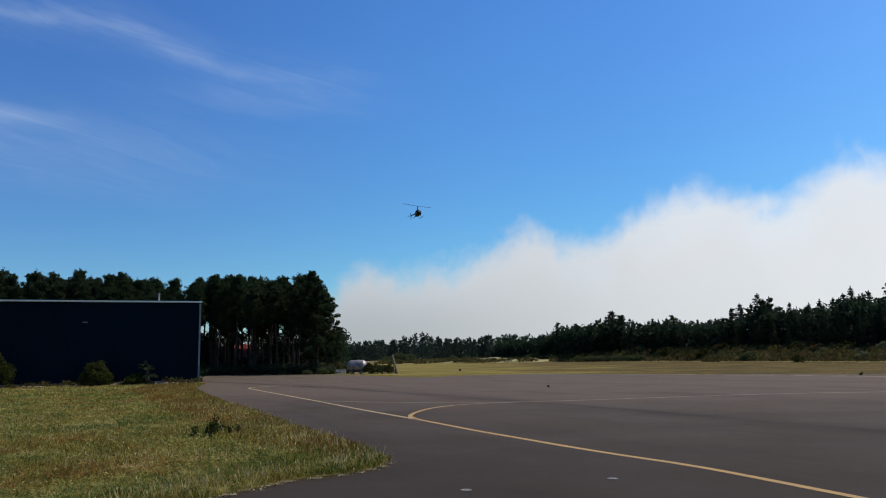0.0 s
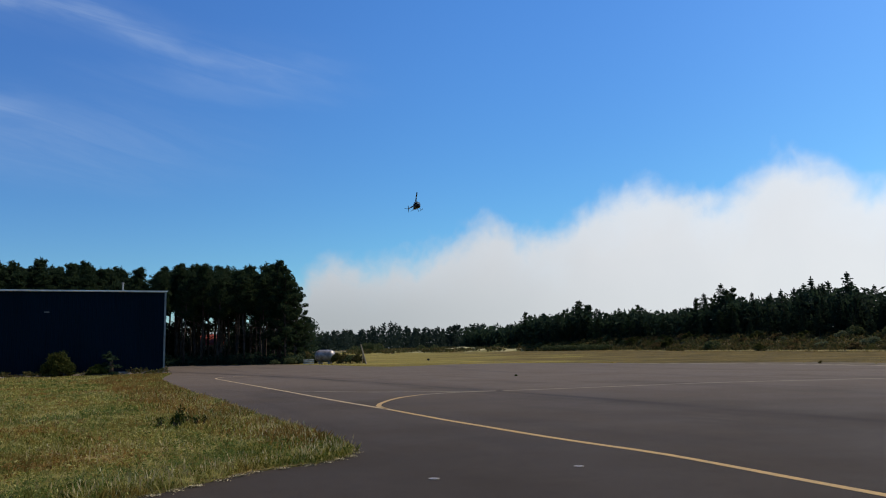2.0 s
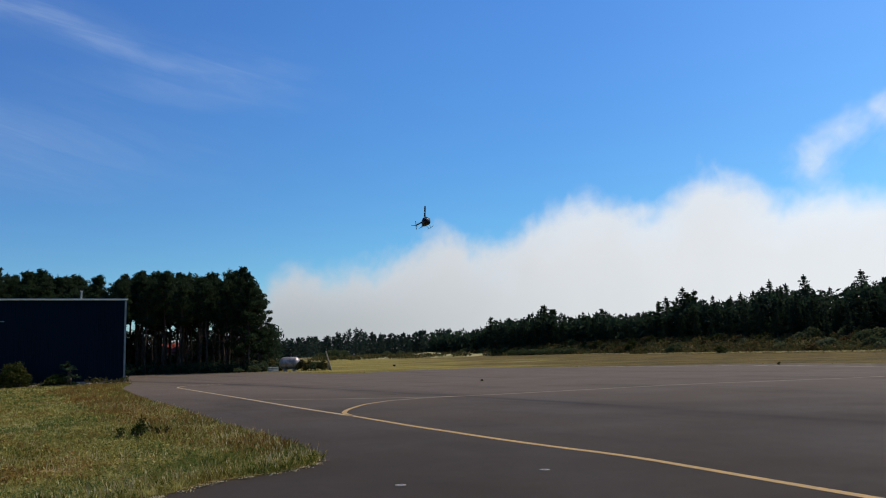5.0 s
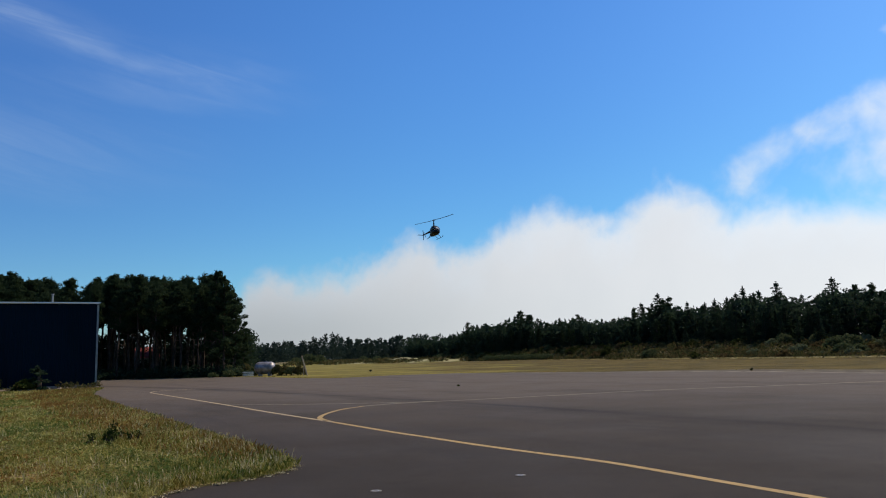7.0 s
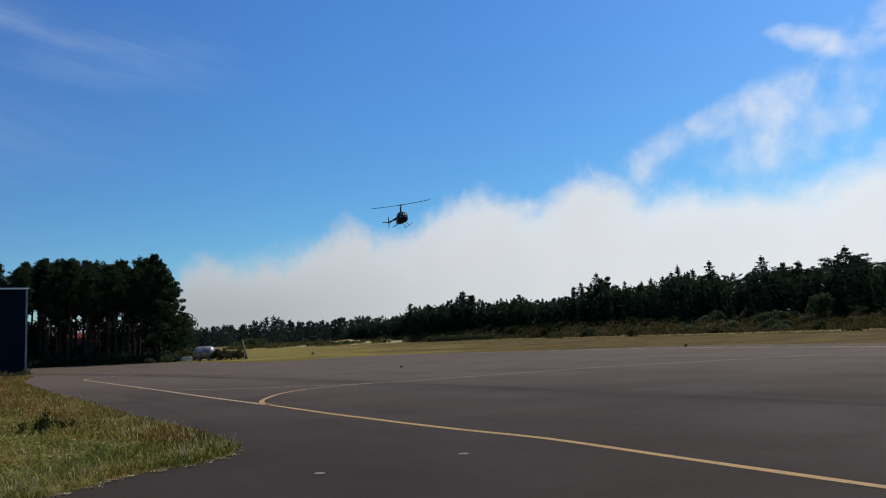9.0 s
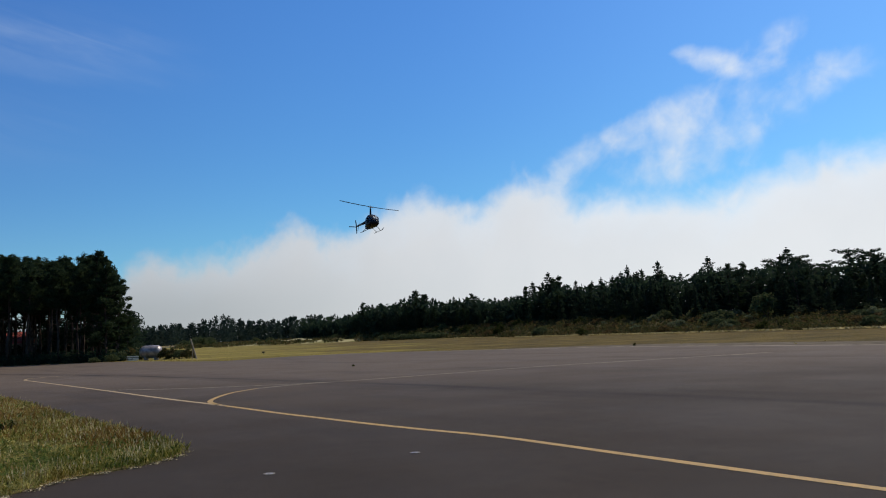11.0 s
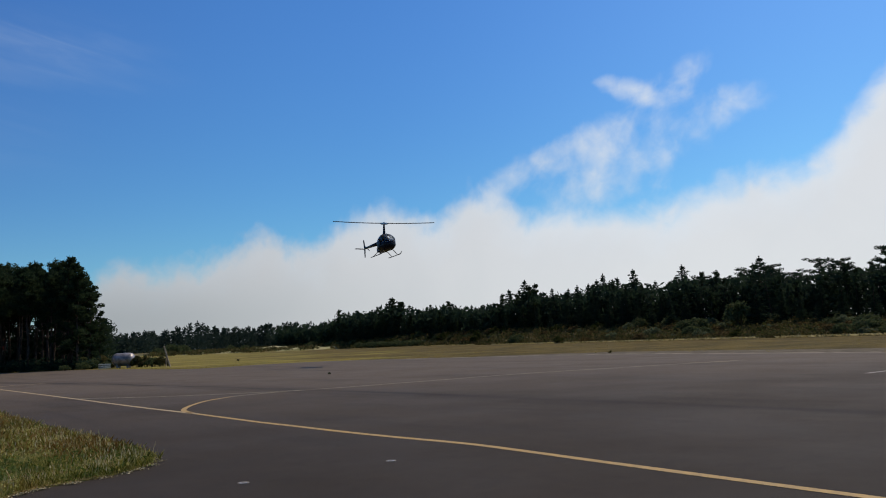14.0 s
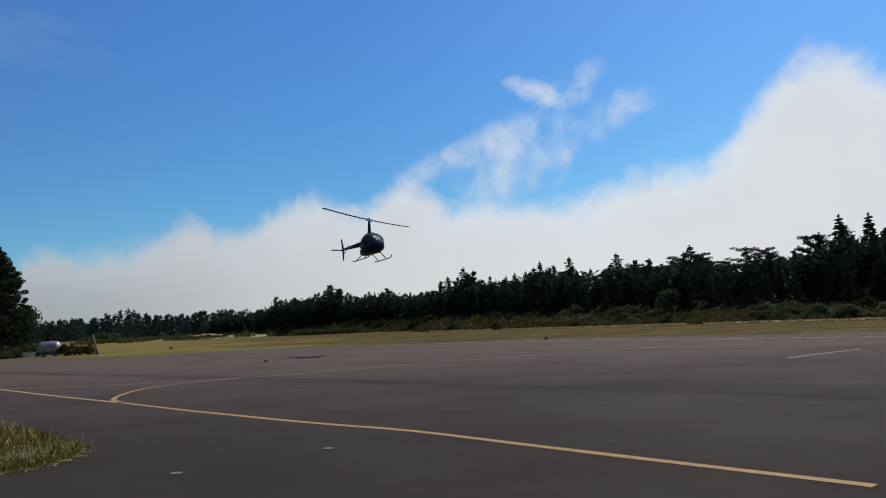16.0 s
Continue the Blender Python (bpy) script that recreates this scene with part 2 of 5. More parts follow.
def blade_colour(n, v):
    flat = n.scaled(v, 1.0, 1.0, 0.0)
    c = island((0.072, 0.082, 0.011), (0.19, 0.182, 0.026), (0.34, 0.29, 0.060), (0.51, 0.43, 0.135))(n, v)
    c = n.mix(n.math("MULTIPLY", n.ramp(n.noise(n.scaled(v, 0.5, 1.0, 0.0), 0.45, 5.0, 0.65), 0.48, 0.62), 0.7), c, (0.26, 0.150, 0.036, 1))
    c = n.mix(n.math("MULTIPLY", n.ramp(n.noise(flat, 0.9, 4.0, 0.65), 0.5, 0.62), 0.6), c, (0.085, 0.105, 0.014, 1))
    return n.mix(n.math("MULTIPLY", n.ramp(n.noise(flat, 0.6, 4.0, 0.6, 0.8), 0.53, 0.64), 0.75), c, (0.66, 0.57, 0.21, 1))


M_BLADES = material("grass_blades", blade_colour, 0.75, spec=0.15, translucent=0.5)
M_TUFT = leaf("dry_tufts", (0.14, 0.115, 0.028), (0.19, 0.15, 0.04), (0.24, 0.19, 0.05), translucent=0.5)
M_STRAW = leaf("pale_dead_grass", (0.30, 0.25, 0.11), (0.42, 0.35, 0.18), (0.22, 0.18, 0.07), translucent=0.5)
M_SEED = leaf("seeding_grass", (0.20, 0.105, 0.026), (0.29, 0.155, 0.04), (0.36, 0.23, 0.07), (0.12, 0.11, 0.025), translucent=0.5)
M_GRIT = leaf("edge_grit", (0.28, 0.23, 0.13), (0.46, 0.385, 0.24), (0.12, 0.09, 0.04), translucent=0.0)
M_WEED = leaf("weed_leaves", (0.018, 0.030, 0.005), (0.030, 0.042, 0.008), (0.05, 0.055, 0.012), translucent=0.3)
M_BODY = material("dark_blue_lacquer", (0.004, 0.004, 0.008), 0.42, spec=0.18)
M_BLACK = material("black_paint", (0.006, 0.006, 0.007), 0.55, spec=0.2)
M_GREY = material("grey_paint", (0.16, 0.16, 0.17), 0.5)
M_STEEL = material("bare_steel", (0.35, 0.35, 0.36), 0.35, 0.9)
M_TANK = material("dull_silver_paint", two((0.17, 0.145, 0.125), (0.30, 0.26, 0.235), 1.5), 0.42, 0.45, 0.4)
M_WOOD = material("weathered_wood", two((0.20, 0.15, 0.10), (0.30, 0.24, 0.17), 4.0, squash=(3, 3, 0.4)), 0.9)
M_RED = material("red_boards", two((0.26, 0.045, 0.03), (0.32, 0.06, 0.04), 2.0), 0.7)
M_PALE = material("pale_boards", two((0.42, 0.37, 0.31), (0.55, 0.50, 0.43), 2.0), 0.8)
M_STONE = material("grey_stone", two((0.10, 0.075, 0.05), (0.19, 0.145, 0.10), 5.0), 0.9)


def glass_material():
    m = bpy.data.materials.new("tinted_glass")
    m.use_nodes = True
    b = m.node_tree.nodes["Principled BSDF"]
    b.inputs["Base Color"].default_value = (0.55, 0.58, 0.62, 1)
    b.inputs["Transmission Weight"].default_value = 0.9
    b.inputs["Roughness"].default_value = 0.03
    b.inputs["IOR"].default_value = 1.06
    return m


M_GLASS = glass_material()


# ---- mesh helpers ----
def mesh_of(name, verts, faces, mat, smooth=False):
    me = bpy.data.meshes.new(name)
    me.from_pydata([tuple(v) for v in verts], [], [tuple(q) for q in faces])
    me.materials.append(mat)
    if smooth:
        me.shade_smooth()
    return me


def part(name, bm, mat, parent=None, label="", smooth=False):
    me = bpy.data.meshes.new(name)
    bm.to_mesh(me)
    bm.free()
    me.materials.append(mat)
    if smooth:
        me.shade_smooth()
    ob = new(name, me)
    ob.parent = parent
    return tagged(ob, label)


def piece(name, me, parent=None, label=""):
    ob = new(name, me)
    ob.parent = parent
    return tagged(ob, label)


def box(bm, x0, y0, z0, x1, y1, z1, bevel=0.0, m=None):
    r = bmesh.ops.create_cube(bm, size=1.0)
    vs = r["verts"]
    bmesh.ops.transform(bm, matrix=Matrix.Translation(((x0 + x1) / 2, (y0 + y1) / 2, (z0 + z1) / 2)) @ Matrix.Diagonal((x1 - x0, y1 - y0, z1 - z0, 1)), verts=vs)
    if bevel:
        es = list({e for v in vs for e in v.link_edges})
        g = bmesh.ops.bevel(bm, geom=es, offset=bevel, segments=2, affect="EDGES")
        vs = list({v for f in g["faces"] for v in f.verts} | {v for v in vs if v.is_valid})
    if m is not None:
        bmesh.ops.transform(bm, matrix=m, verts=vs)
    return bm


def tube(bm, points, radii, sides=10, caps=True):
    """A round bar along points, with a radius at each."""
    rings = []
    for k, p in enumerate(points):
        p = Vector(p)
        a = Vector(points[max(k - 1, 0)])
        b = Vector(points[min(k + 1, len(points) - 1)])
        q = (b - a).to_track_quat("Z", "Y")
        r = radii[k] if hasattr(radii, "__len__") else radii
        rings.append([bm.verts.new(p + q @ Vector((r * math.cos(2 * math.pi * j / sides), r * math.sin(2 * math.pi * j / sides), 0))) for j in range(sides)])
    for u, w in zip(rings, rings[1:]):
        for j in range(sides):
            bm.faces.new((u[j], u[(j + 1) % sides], w[(j + 1) % sides], w[j]))
    if caps:
        bm.faces.new(rings[0][::-1])
        bm.faces.new(rings[-1])
    return bm


def loft(bm, sections, caps=True):
    """Skin over rings of equal length."""
    rings = [[bm.verts.new(p) for p in s] for s in sections]
    n = len(rings[0])
    for u, w in zip(rings, rings[1:]):
        for j in range(n):
            bm.faces.new((u[j], u[(j + 1) % n], w[(j + 1) % n], w[j]))
    if caps:
        bm.faces.new(rings[0][::-1])
        bm.faces.new(rings[-1])
    bmesh.ops.recalc_face_normals(bm, faces=bm.faces)
    return bm


RNG = np.random.default_rng(7)


def leaves(clumps, rng, flat=1.0, thin=0.36):
    """Small diamond leaves strewn in ellipsoids: rows of x, y, z, radius, height, count, size."""
    out = []
    for x, y, z, r, h, count, size in clumps:
        count = int(count)
        d = rng.normal(size=(count, 3))
        d /= np.linalg.norm(d, axis=1)[:, None]
        p = d * (rng.random(count) ** 0.45)[:, None] * np.array([r, r, h]) + np.array([x, y, z])
        a = rng.normal(size=(count, 3))
        a[:, 2] *= flat
        a /= np.linalg.norm(a, axis=1)[:, None]
        b = np.cross(a, rng.normal(size=(count, 3)))
        b /= np.linalg.norm(b, axis=1)[:, None] + 1e-9
        s = size * (0.6 + 0.8 * rng.random(count))[:, None]
        out.append(np.stack([p - a * s, p + b * s * thin, p + a * s, p - b * s * thin], 1))
    v = np.concatenate(out).reshape(-1, 3)
    f = np.arange(len(v)).reshape(-1, 4)
    return v, f


def leaf_mesh(name, clumps, mat, rng, flat=1.0, thin=0.36):
    v, f = leaves(clumps, rng, flat, thin)
    return mesh_of(name, v.tolist(), f.tolist(), mat)


def polar(az, r, z=0.0):
    return Vector((r * math.sin(radians(az)), r * math.cos(radians(az)), z))


# ---- ground, apron, lawn ----
def sheet(name, outline, z, mat, thick=0.0):
    """A flat polygon; with thick, a slab with sides."""
    bm = bmesh.new()
    f = bm.faces.new([bm.verts.new((x, y, z)) for x, y in outline])
    if f.normal.z < 0 or f.calc_area() and (f.normal_update() or f.normal.z < 0):
        f.normal_flip()
    if thick:
        r = bmesh.ops.extrude_face_region(bm, geom=[f])
        bmesh.ops.translate(bm, vec=(0, 0, -thick), verts=[v for v in r["geom"] if isinstance(v, bmesh.types.BMVert)])
    bmesh.ops.recalc_face_normals(bm, faces=bm.faces)
    bmesh.ops.triangulate(bm, faces=[q for q in bm.faces if len(q.verts) > 4])
    return part(name, bm, mat)


def smooth_line(points, step=0.6):
    """Catmull-Rom through points, resampled."""
    p = [np.array(q, float) for q in points]
    p = [2 * p[0] - p[1]] + p + [2 * p[-1] - p[-2]]
    out = []
    for a, b, c, d in zip(p, p[1:], p[2:], p[3:]):
        k = max(2, int(np.linalg.norm(c - b) / step))
        for t in np.arange(k) / k:
            out.append(0.5 * (2 * b + (c - a) * t + (2 * a - 5 * b + 4 * c - d) * t * t + (3 * b - 3 * c + d - a) * t ** 3))
    out.append(p[-2])
    return out


def ragged(line, amount, seed):
    return [(q[0] + amount * noise.noise((q[0] * 0.9, q[1] * 0.9, seed)), q[1] + amount * noise.noise((q[0] * 0.9, q[1] * 0.9, seed + 9))) for q in line]


def ground_mesh():
    """One sheet to the horizon, gently rising into the far dunes."""
    bm = bmesh.new()
    radii = [0, 20, 40, 60, 80, 100, 130, 160, 200, 250, 320, 420, 560, 800, 1400, 2600, 4500]
    sides = 96
    rings = []
    for r in radii[1:]:
        ring = []
        for j in range(sides):
            a = 2 * math.pi * j / sides
            x, y = r * math.sin(a), r * math.cos(a)
            z = -0.03
            if r > 100:
                z = -0.03 + min(1.0, (r - 100) / 200) * 0.5 * noise.noise((x * 0.012, y * 0.012, 3))
            ring.append(bm.verts.new((x, y, z)))
        rings.append(ring)
    c = bm.verts.new((0, 0, -0.03))
    for j in range(sides):
        bm.faces.new((c, rings[0][(j + 1) % sides], rings[0][j]))
    for u, w in zip(rings, rings[1:]):
        for j in range(sides):
            bm.faces.new((u[j], u[(j + 1) % sides], w[(j + 1) % sides], w[j]))
    bmesh.ops.recalc_face_normals(bm, faces=bm.faces)
    ob = part("ground", bm, M_FIELD, smooth=True)
    return tagged(ob, "dry yellow-green grassland around the apron", "ground", kind="structure")


ground_mesh()
FAR_EDGE = [(-75, 108), (-33, 103), (-25, 100.5), (-16, 95.5), (-9.4, 85), (-4.6, 74.5), (-1.2, 71.5), (3.5, 75), (9, 75), (14.5, 69.5),
            (21, 60), (25, 54), (27.5, 48.5), (29.3, 40), (31, 33), (33, 26.5), (37, 14), (42, -10), (44, -45)]
apron_line = ragged(smooth_line(FAR_EDGE, 1.5), 0.35, 2)
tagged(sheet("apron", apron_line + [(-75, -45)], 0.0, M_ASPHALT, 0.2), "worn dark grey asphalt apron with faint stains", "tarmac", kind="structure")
VERGE_OUT = [(21, 63.5), (25, 60), (29.5, 56), (33.3, 46.6), (35.5, 37.6), (39.5, 30), (45, 14), (50, -10), (52, -45)]
tagged(sheet("verge", ragged(smooth_line(VERGE_OUT, 1.5), 0.5, 5) + [(43, -45), (38, 10), (32, 30), (28, 45), (23, 55)], -0.012, M_VERGE), "dry gravelly verge beside the apron", "verge", kind="structure")
LAWN_EDGE = [(-19.5, 62.5), (-17.4, 54), (-15.24, 46.9), (-11.3, 37), (-8.7, 30.6), (-6.2, 25.0), (-4.34, 20.5), (-3.09, 17.7), (-2.17, 15.7), (-1.4, 13.8), (-1.0, 12.6),
             (-1.21, 11.83), (-1.57, 11.37), (-2.27, 10.79), (-2.78, 9.85), (-3.9, 8.4), (-6.0, 6.5), (-10, 4.0), (-18, 0), (-30, -6)]
lawn_line = ragged(smooth_line(LAWN_EDGE, 0.35), 0.12, 4)
LAWN = lawn_line + [(-75, -6), (-75, 45), (-36, 58.5), (-21.5, 64.2)]
tagged(sheet("lawn", LAWN, 0.02, M_SOIL, 0.15), "overgrown grass verge beside the hangar", "lawn", kind="structure")


def inside(x, y, poly):
    hit = False
    for (x0, y0), (x1, y1) in zip(poly, poly[1:] + poly[:1]):
        if (y0 > y) != (y1 > y) and x < (x1 - x0) * (y - y0) / (y1 - y0) + x0:
            hit = not hit
    return hit


def stripe(name, points, width, mat, label):
    line = smooth_line(points, 0.5)
    bm = bmesh.new()
    prev = None
    for k, q in enumerate(line):
        a, b = line[max(k - 1, 0)], line[min(k + 1, len(line) - 1)]
        d = b - a
        d = d / (np.linalg.norm(d) + 1e-9)
        w = width * (0.5 + 0.06 * noise.noise((q[0] * 2, q[1] * 2, 1)))
        u = bm.verts.new((q[0] - d[1] * w, q[1] + d[0] * w, 0.005))
        v = bm.verts.new((q[0] + d[1] * w, q[1] - d[0] * w, 0.005))
        if prev:
            bm.faces.new((prev[0], prev[1], v, u))
        prev = (u, v)
    bmesh.ops.recalc_face_normals(bm, faces=bm.faces)
    for f in bm.faces:
        f.normal_update()
        if f.normal.z < 0:
            f.normal_flip()
    return tagged(part(name, bm, mat), label, "marking", kind="structure")


stripe("taxi_line", [(6.07, 5.22), (5.35, 7.08), (4.65, 8.95), (3.75, 11.4), (2.93, 12.97), (2.17, 14.5), (1.35, 16.34), (0.77, 17.6), (-0.62, 21.0)], 0.15, M_YELLOW, "yellow painted taxi line on the asphalt")
stripe("taxi_line", [(-0.63, 21.03), (-2.65, 25.6), (-5.1, 31.5), (-8.23, 38.9), (-11.63, 46.9), (-12.5, 49.06), (-12.75, 51.2), (-12.0, 52.6), (-10.6, 53.2)], 0.15, M_TAN, "worn tan-coloured end of the taxi line")
stripe("loop_line", [(-0.75, 21.35), (-0.98, 22.2), (-1.06, 22.9), (-0.95, 24.2), (-0.5, 26.1), (0.3, 27.55)], 0.15, M_YELLOW, "yellow curved lead-off line")
stripe("loop_line", [(0.34, 27.6), (1.9, 28.5), (4.45, 28.95), (7.9, 29.8), (12.5, 30.9), (17.2, 31.0), (24, 31.2)], 0.14, M_FADED, "faded remains of the curved lead-off line")
stripe("old_line", [(-5.4, 32.3), (-2.2, 30.2), (1.28, 29.0), (3.34, 28.75)], 0.12, M_FADED, "thin old faded line on the asphalt")
stripe("parking_mark", [(19.09, 19.2), (21.4, 19.9), (23.88, 20.54)], 0.13, M_WHITE, "short off-white painted mark on the asphalt")
stripe("apron_edge", [(9.0, 74.9), (14.4, 69.5), (20.9, 60), (24.9, 54), (27.4, 48.5), (29.2, 40), (30.9, 33), (32.9, 26.5), (36.9, 14)], 0.5, M_EDGE, "pale broken rim of the asphalt")
stripe("parking_mark", [(20.98, 31.4), (22.64, 30.56)], 0.12, M_FADED, "short pale worn mark on the asphalt")


# ---- hangar ----
def hangar():
    corner = Vector((-21.1, 65.6, 0))
    ang = math.atan2(-0.355, -0.935)
    root = tagged(new("hangar"), "long dark blue steel hangar with pale roof edge", "hangar")
    root.matrix_world = Matrix.Translation(corner) @ Matrix.Rotation(ang, 4, "Z")
    # local x runs along the front from the near corner, local y points to the apron side
    length, depth, high = 46.0, 24.0, 6.85
    bm = bmesh.new()
    step = 0.30
    prof = [(0.0, 0.0), (0.19, 0.0), (0.215, 0.035), (0.275, 0.035), (0.30, 0.0)]
    xs = []
    for k in range(int(length / step)):
        xs += [(k * step + a, b) for a, b in prof[:-1]]
    xs.append((length, 0.0))
    lo = [bm.verts.new((x, y, 0.0)) for x, y in xs]
    hi = [bm.verts.new((x, y, high)) for x, y in xs]
    for j in range(len(xs) - 1):
        bm.faces.new((lo[j], lo[j + 1], hi[j + 1], hi[j]))
    part("front_wall", bm, M_BLUE, root, "ribbed dark blue steel cladding")
    bm = bmesh.new()
    box(bm, 0.02, -depth, 0, 0.15, -0.01, high)
    part("end_wall", bm, M_BLUE, root)
    bm = bmesh.new()
    box(bm, length - 0.15, -depth, 0, length, -0.01, high)
    part("end_wall", bm, M_BLUE, root)
    bm = bmesh.new()
    box(bm, 0, -depth - 0.15, 0, length, -depth - 0.01, high)
    part("back_wall", bm, M_BLUE, root)
    bm = bmesh.new()
    ridge = high + 0.9
    v = [bm.verts.new(p) for p in ((-0.2, 0.25, high + 0.02), (length + 0.2, 0.25, high + 0.02), (length + 0.2, -depth / 2, ridge), (-0.2, -depth / 2, ridge), (-0.2, -depth - 0.3, high + 0.02), (length + 0.2, -depth - 0.3, high + 0.02))]
    bm.faces.new((v[0], v[1], v[2], v[3]))
    bm.faces.new((v[3], v[2], v[5], v[4]))
    r = bmesh.ops.extrude_face_region(bm, geom=bm.faces[:])
    bmesh.ops.translate(bm, vec=(0, 0, 0.08), verts=[q for q in r["geom"] if isinstance(q, bmesh.types.BMVert)])
    bmesh.ops.recalc_face_normals(bm, faces=bm.faces)
    part("roof", bm, M_ROOF, root, "pale metal roof")
    bm = bmesh.new()
    tube(bm, [(-0.12, 0.13, high + 0.03), (length + 0.1, 0.13, high + 0.03)], 0.065, 10)
    part("gutter", bm, M_ROOF, root, "pale metal gutter")
    bm = bmesh.new()
    box(bm, -0.10, -0.05, 0.0, 0.05, 0.07, high - 0.07, 0.015)
    part("corner_trim", bm, M_TRIM, root, "grey corner flashing")
    bm = bmesh.new()
    tube(bm, [(3.35, -0.6, high), (3.35, -0.6, high + 0.75)], 0.07)
    tube(bm, [(3.35, -0.6, high + 0.75), (3.35, -0.6, high + 0.82)], 0.11)
    part("vent_pipe", bm, M_TRIM, root)
    bm = bmesh.new()
    box(bm, 8.75, 0.04, high - 1.73, 9.15, 0.10, high - 1.65, 0.02)
    part("wall_light", bm, M_GREY, root, "small grey wall lamp, unlit")
    bm = bmesh.new()
    box(bm, 0.05, 0.02, 0.0, length, 0.10, 0.25, 0.02)
    part("base_strip", bm, M_GREY, root)
    return root


HANGAR = hangar()


# ---- trees ----
def trunk_mesh(name, high, r, rng, lean=0.3, stubs=0, top=1.0):
    bm = bmesh.new()
    pts, rad = [], []
    dx, dy = rng.normal(size=2) * lean
    for k in range(7):
        t = k / 6
        pts.append((dx * t * t + 0.06 * rng.normal() * (k > 0), dy * t * t + 0.06 * rng.normal() * (k > 0), high * top * t - (0.3 if k == 0 else 0)))
        rad.append(r * (1.25 if k == 0 else 1 - 0.8 * t))
    tube(bm, pts, rad, 8)
    for _ in range(stubs):
        z = high * (0.15 + 0.4 * rng.random())
        a = rng.random() * 6.28
        l = 0.5 + 1.0 * rng.random()
        x, y = dx * (z / high) ** 2, dy * (z / high) ** 2
        tube(bm, [(x, y, z), (x + l * math.cos(a), y + l * math.sin(a), z + 0.25 * l * rng.normal())], [0.035, 0.012], 4)
    return bm, (dx, dy)


def limb(bm, a, b, r):
    m = (Vector(a) + Vector(b)) / 2 - Vector((0, 0, 0.08 * (Vector(b) - Vector(a)).length))
    tube(bm, [a, m, b], [r, r * 0.7, r * 0.3], 5)


def pine_tree(seed, high=13.0, bare=0.42, wide=2.1, dense=1.0):
    """Trunk bare below, a rounded ragged crown of needle clumps on rising limbs."""
    rng = np.random.default_rng(seed)
    root = new("pine_tree")
    bm, (dx, dy) = trunk_mesh("trunk", high, 0.19, rng, 0.35, 9, 0.97)
    clumps = []
    for k in range(20):
        t = bare + (0.97 - bare) * (k + rng.random()) / 20
        u = (t - bare) / (1 - bare)
        reach = wide * min(1.0, 0.6 + 1.8 * u) * (1.04 - u) ** 0.62 * (0.55 + 0.65 * rng.random())
        a = k * 2.4 + rng.normal() * 0.5
        z = high * t
        c = (dx * t * t, dy * t * t, z - 0.35 * reach)
        e = (dx * t * t + reach * math.cos(a), dy * t * t + reach * math.sin(a), z + 0.15 * reach)
        limb(bm, c, e, 0.05)
        for s in (1.0, 0.6, 0.3):
            clumps.append((c[0] + (e[0] - c[0]) * s + 0.2 * rng.normal(), c[1] + (e[1] - c[1]) * s + 0.2 * rng.normal(), c[2] + (e[2] - c[2]) * s + 0.25,
                           0.40 + 0.3 * rng.random(), 0.26 + 0.2 * rng.random(), 48 * dense, 0.23))
    clumps.append((dx, dy, high * 0.985, 0.28, 0.55, 36, 0.22))
    part("trunk", bm, M_BARK, root, smooth=True)
    piece("crown", leaf_mesh("crown", clumps, M_PINE, rng, 1.0, 0.26), root)
    return root


def spruce_tree(seed, high=13.0, wide=2.3, low=0.1, ragged_top=0.0, power=0.9):
    """A pointed cone of drooping sprays with a spiky, uneven outline."""
    rng = np.random.default_rng(seed)
    root = new("spruce_tree")
    bm, (dx, dy) = trunk_mesh("trunk", high, 0.2, rng, 0.15)
    clumps = []
    z = high * low
    k = 0
    while z < high * 0.97:
        t = z / high
        base = wide * (1 - t) ** power * (1.0 - ragged_top * rng.random())
        for j in range(5 if t < 0.7 else 4):
            a = k * 0.9 + j * 6.28 / (5 if t < 0.7 else 4) + rng.normal() * 0.25
            reach = max(0.18, base * (0.6 + 0.6 * rng.random()))
            c = (dx * t * t, dy * t * t, z + 0.1)
            e = (c[0] + reach * math.cos(a), c[1] + reach * math.sin(a), z - 0.16 * reach + 0.1 * rng.normal())
            if reach > 0.8:
                limb(bm, c, e, 0.03)
            n = max(1, int(reach / 0.5))
            for s in range(n):
                q = (s + 0.8) / n
                clumps.append((c[0] + (e[0] - c[0]) * q, c[1] + (e[1] - c[1]) * q, c[2] + (e[2] - c[2]) * q, 0.30 + 0.10 * reach, 0.17, 19, 0.20))
        z += 0.34 + 0.34 * (1 - t) + 0.1 * rng.random()
        k += 1
    for s in np.linspace(0.9, 1.0, 5):
        clumps.append((dx * s * s, dy * s * s, high * s, 0.09 + 0.9 * (1 - s), 0.2, 10, 0.16))
    part("trunk", bm, M_BARK, root, smooth=True)
    piece("crown", leaf_mesh("crown", clumps, M_SPRUCE, rng, 0.5), root)
    return root


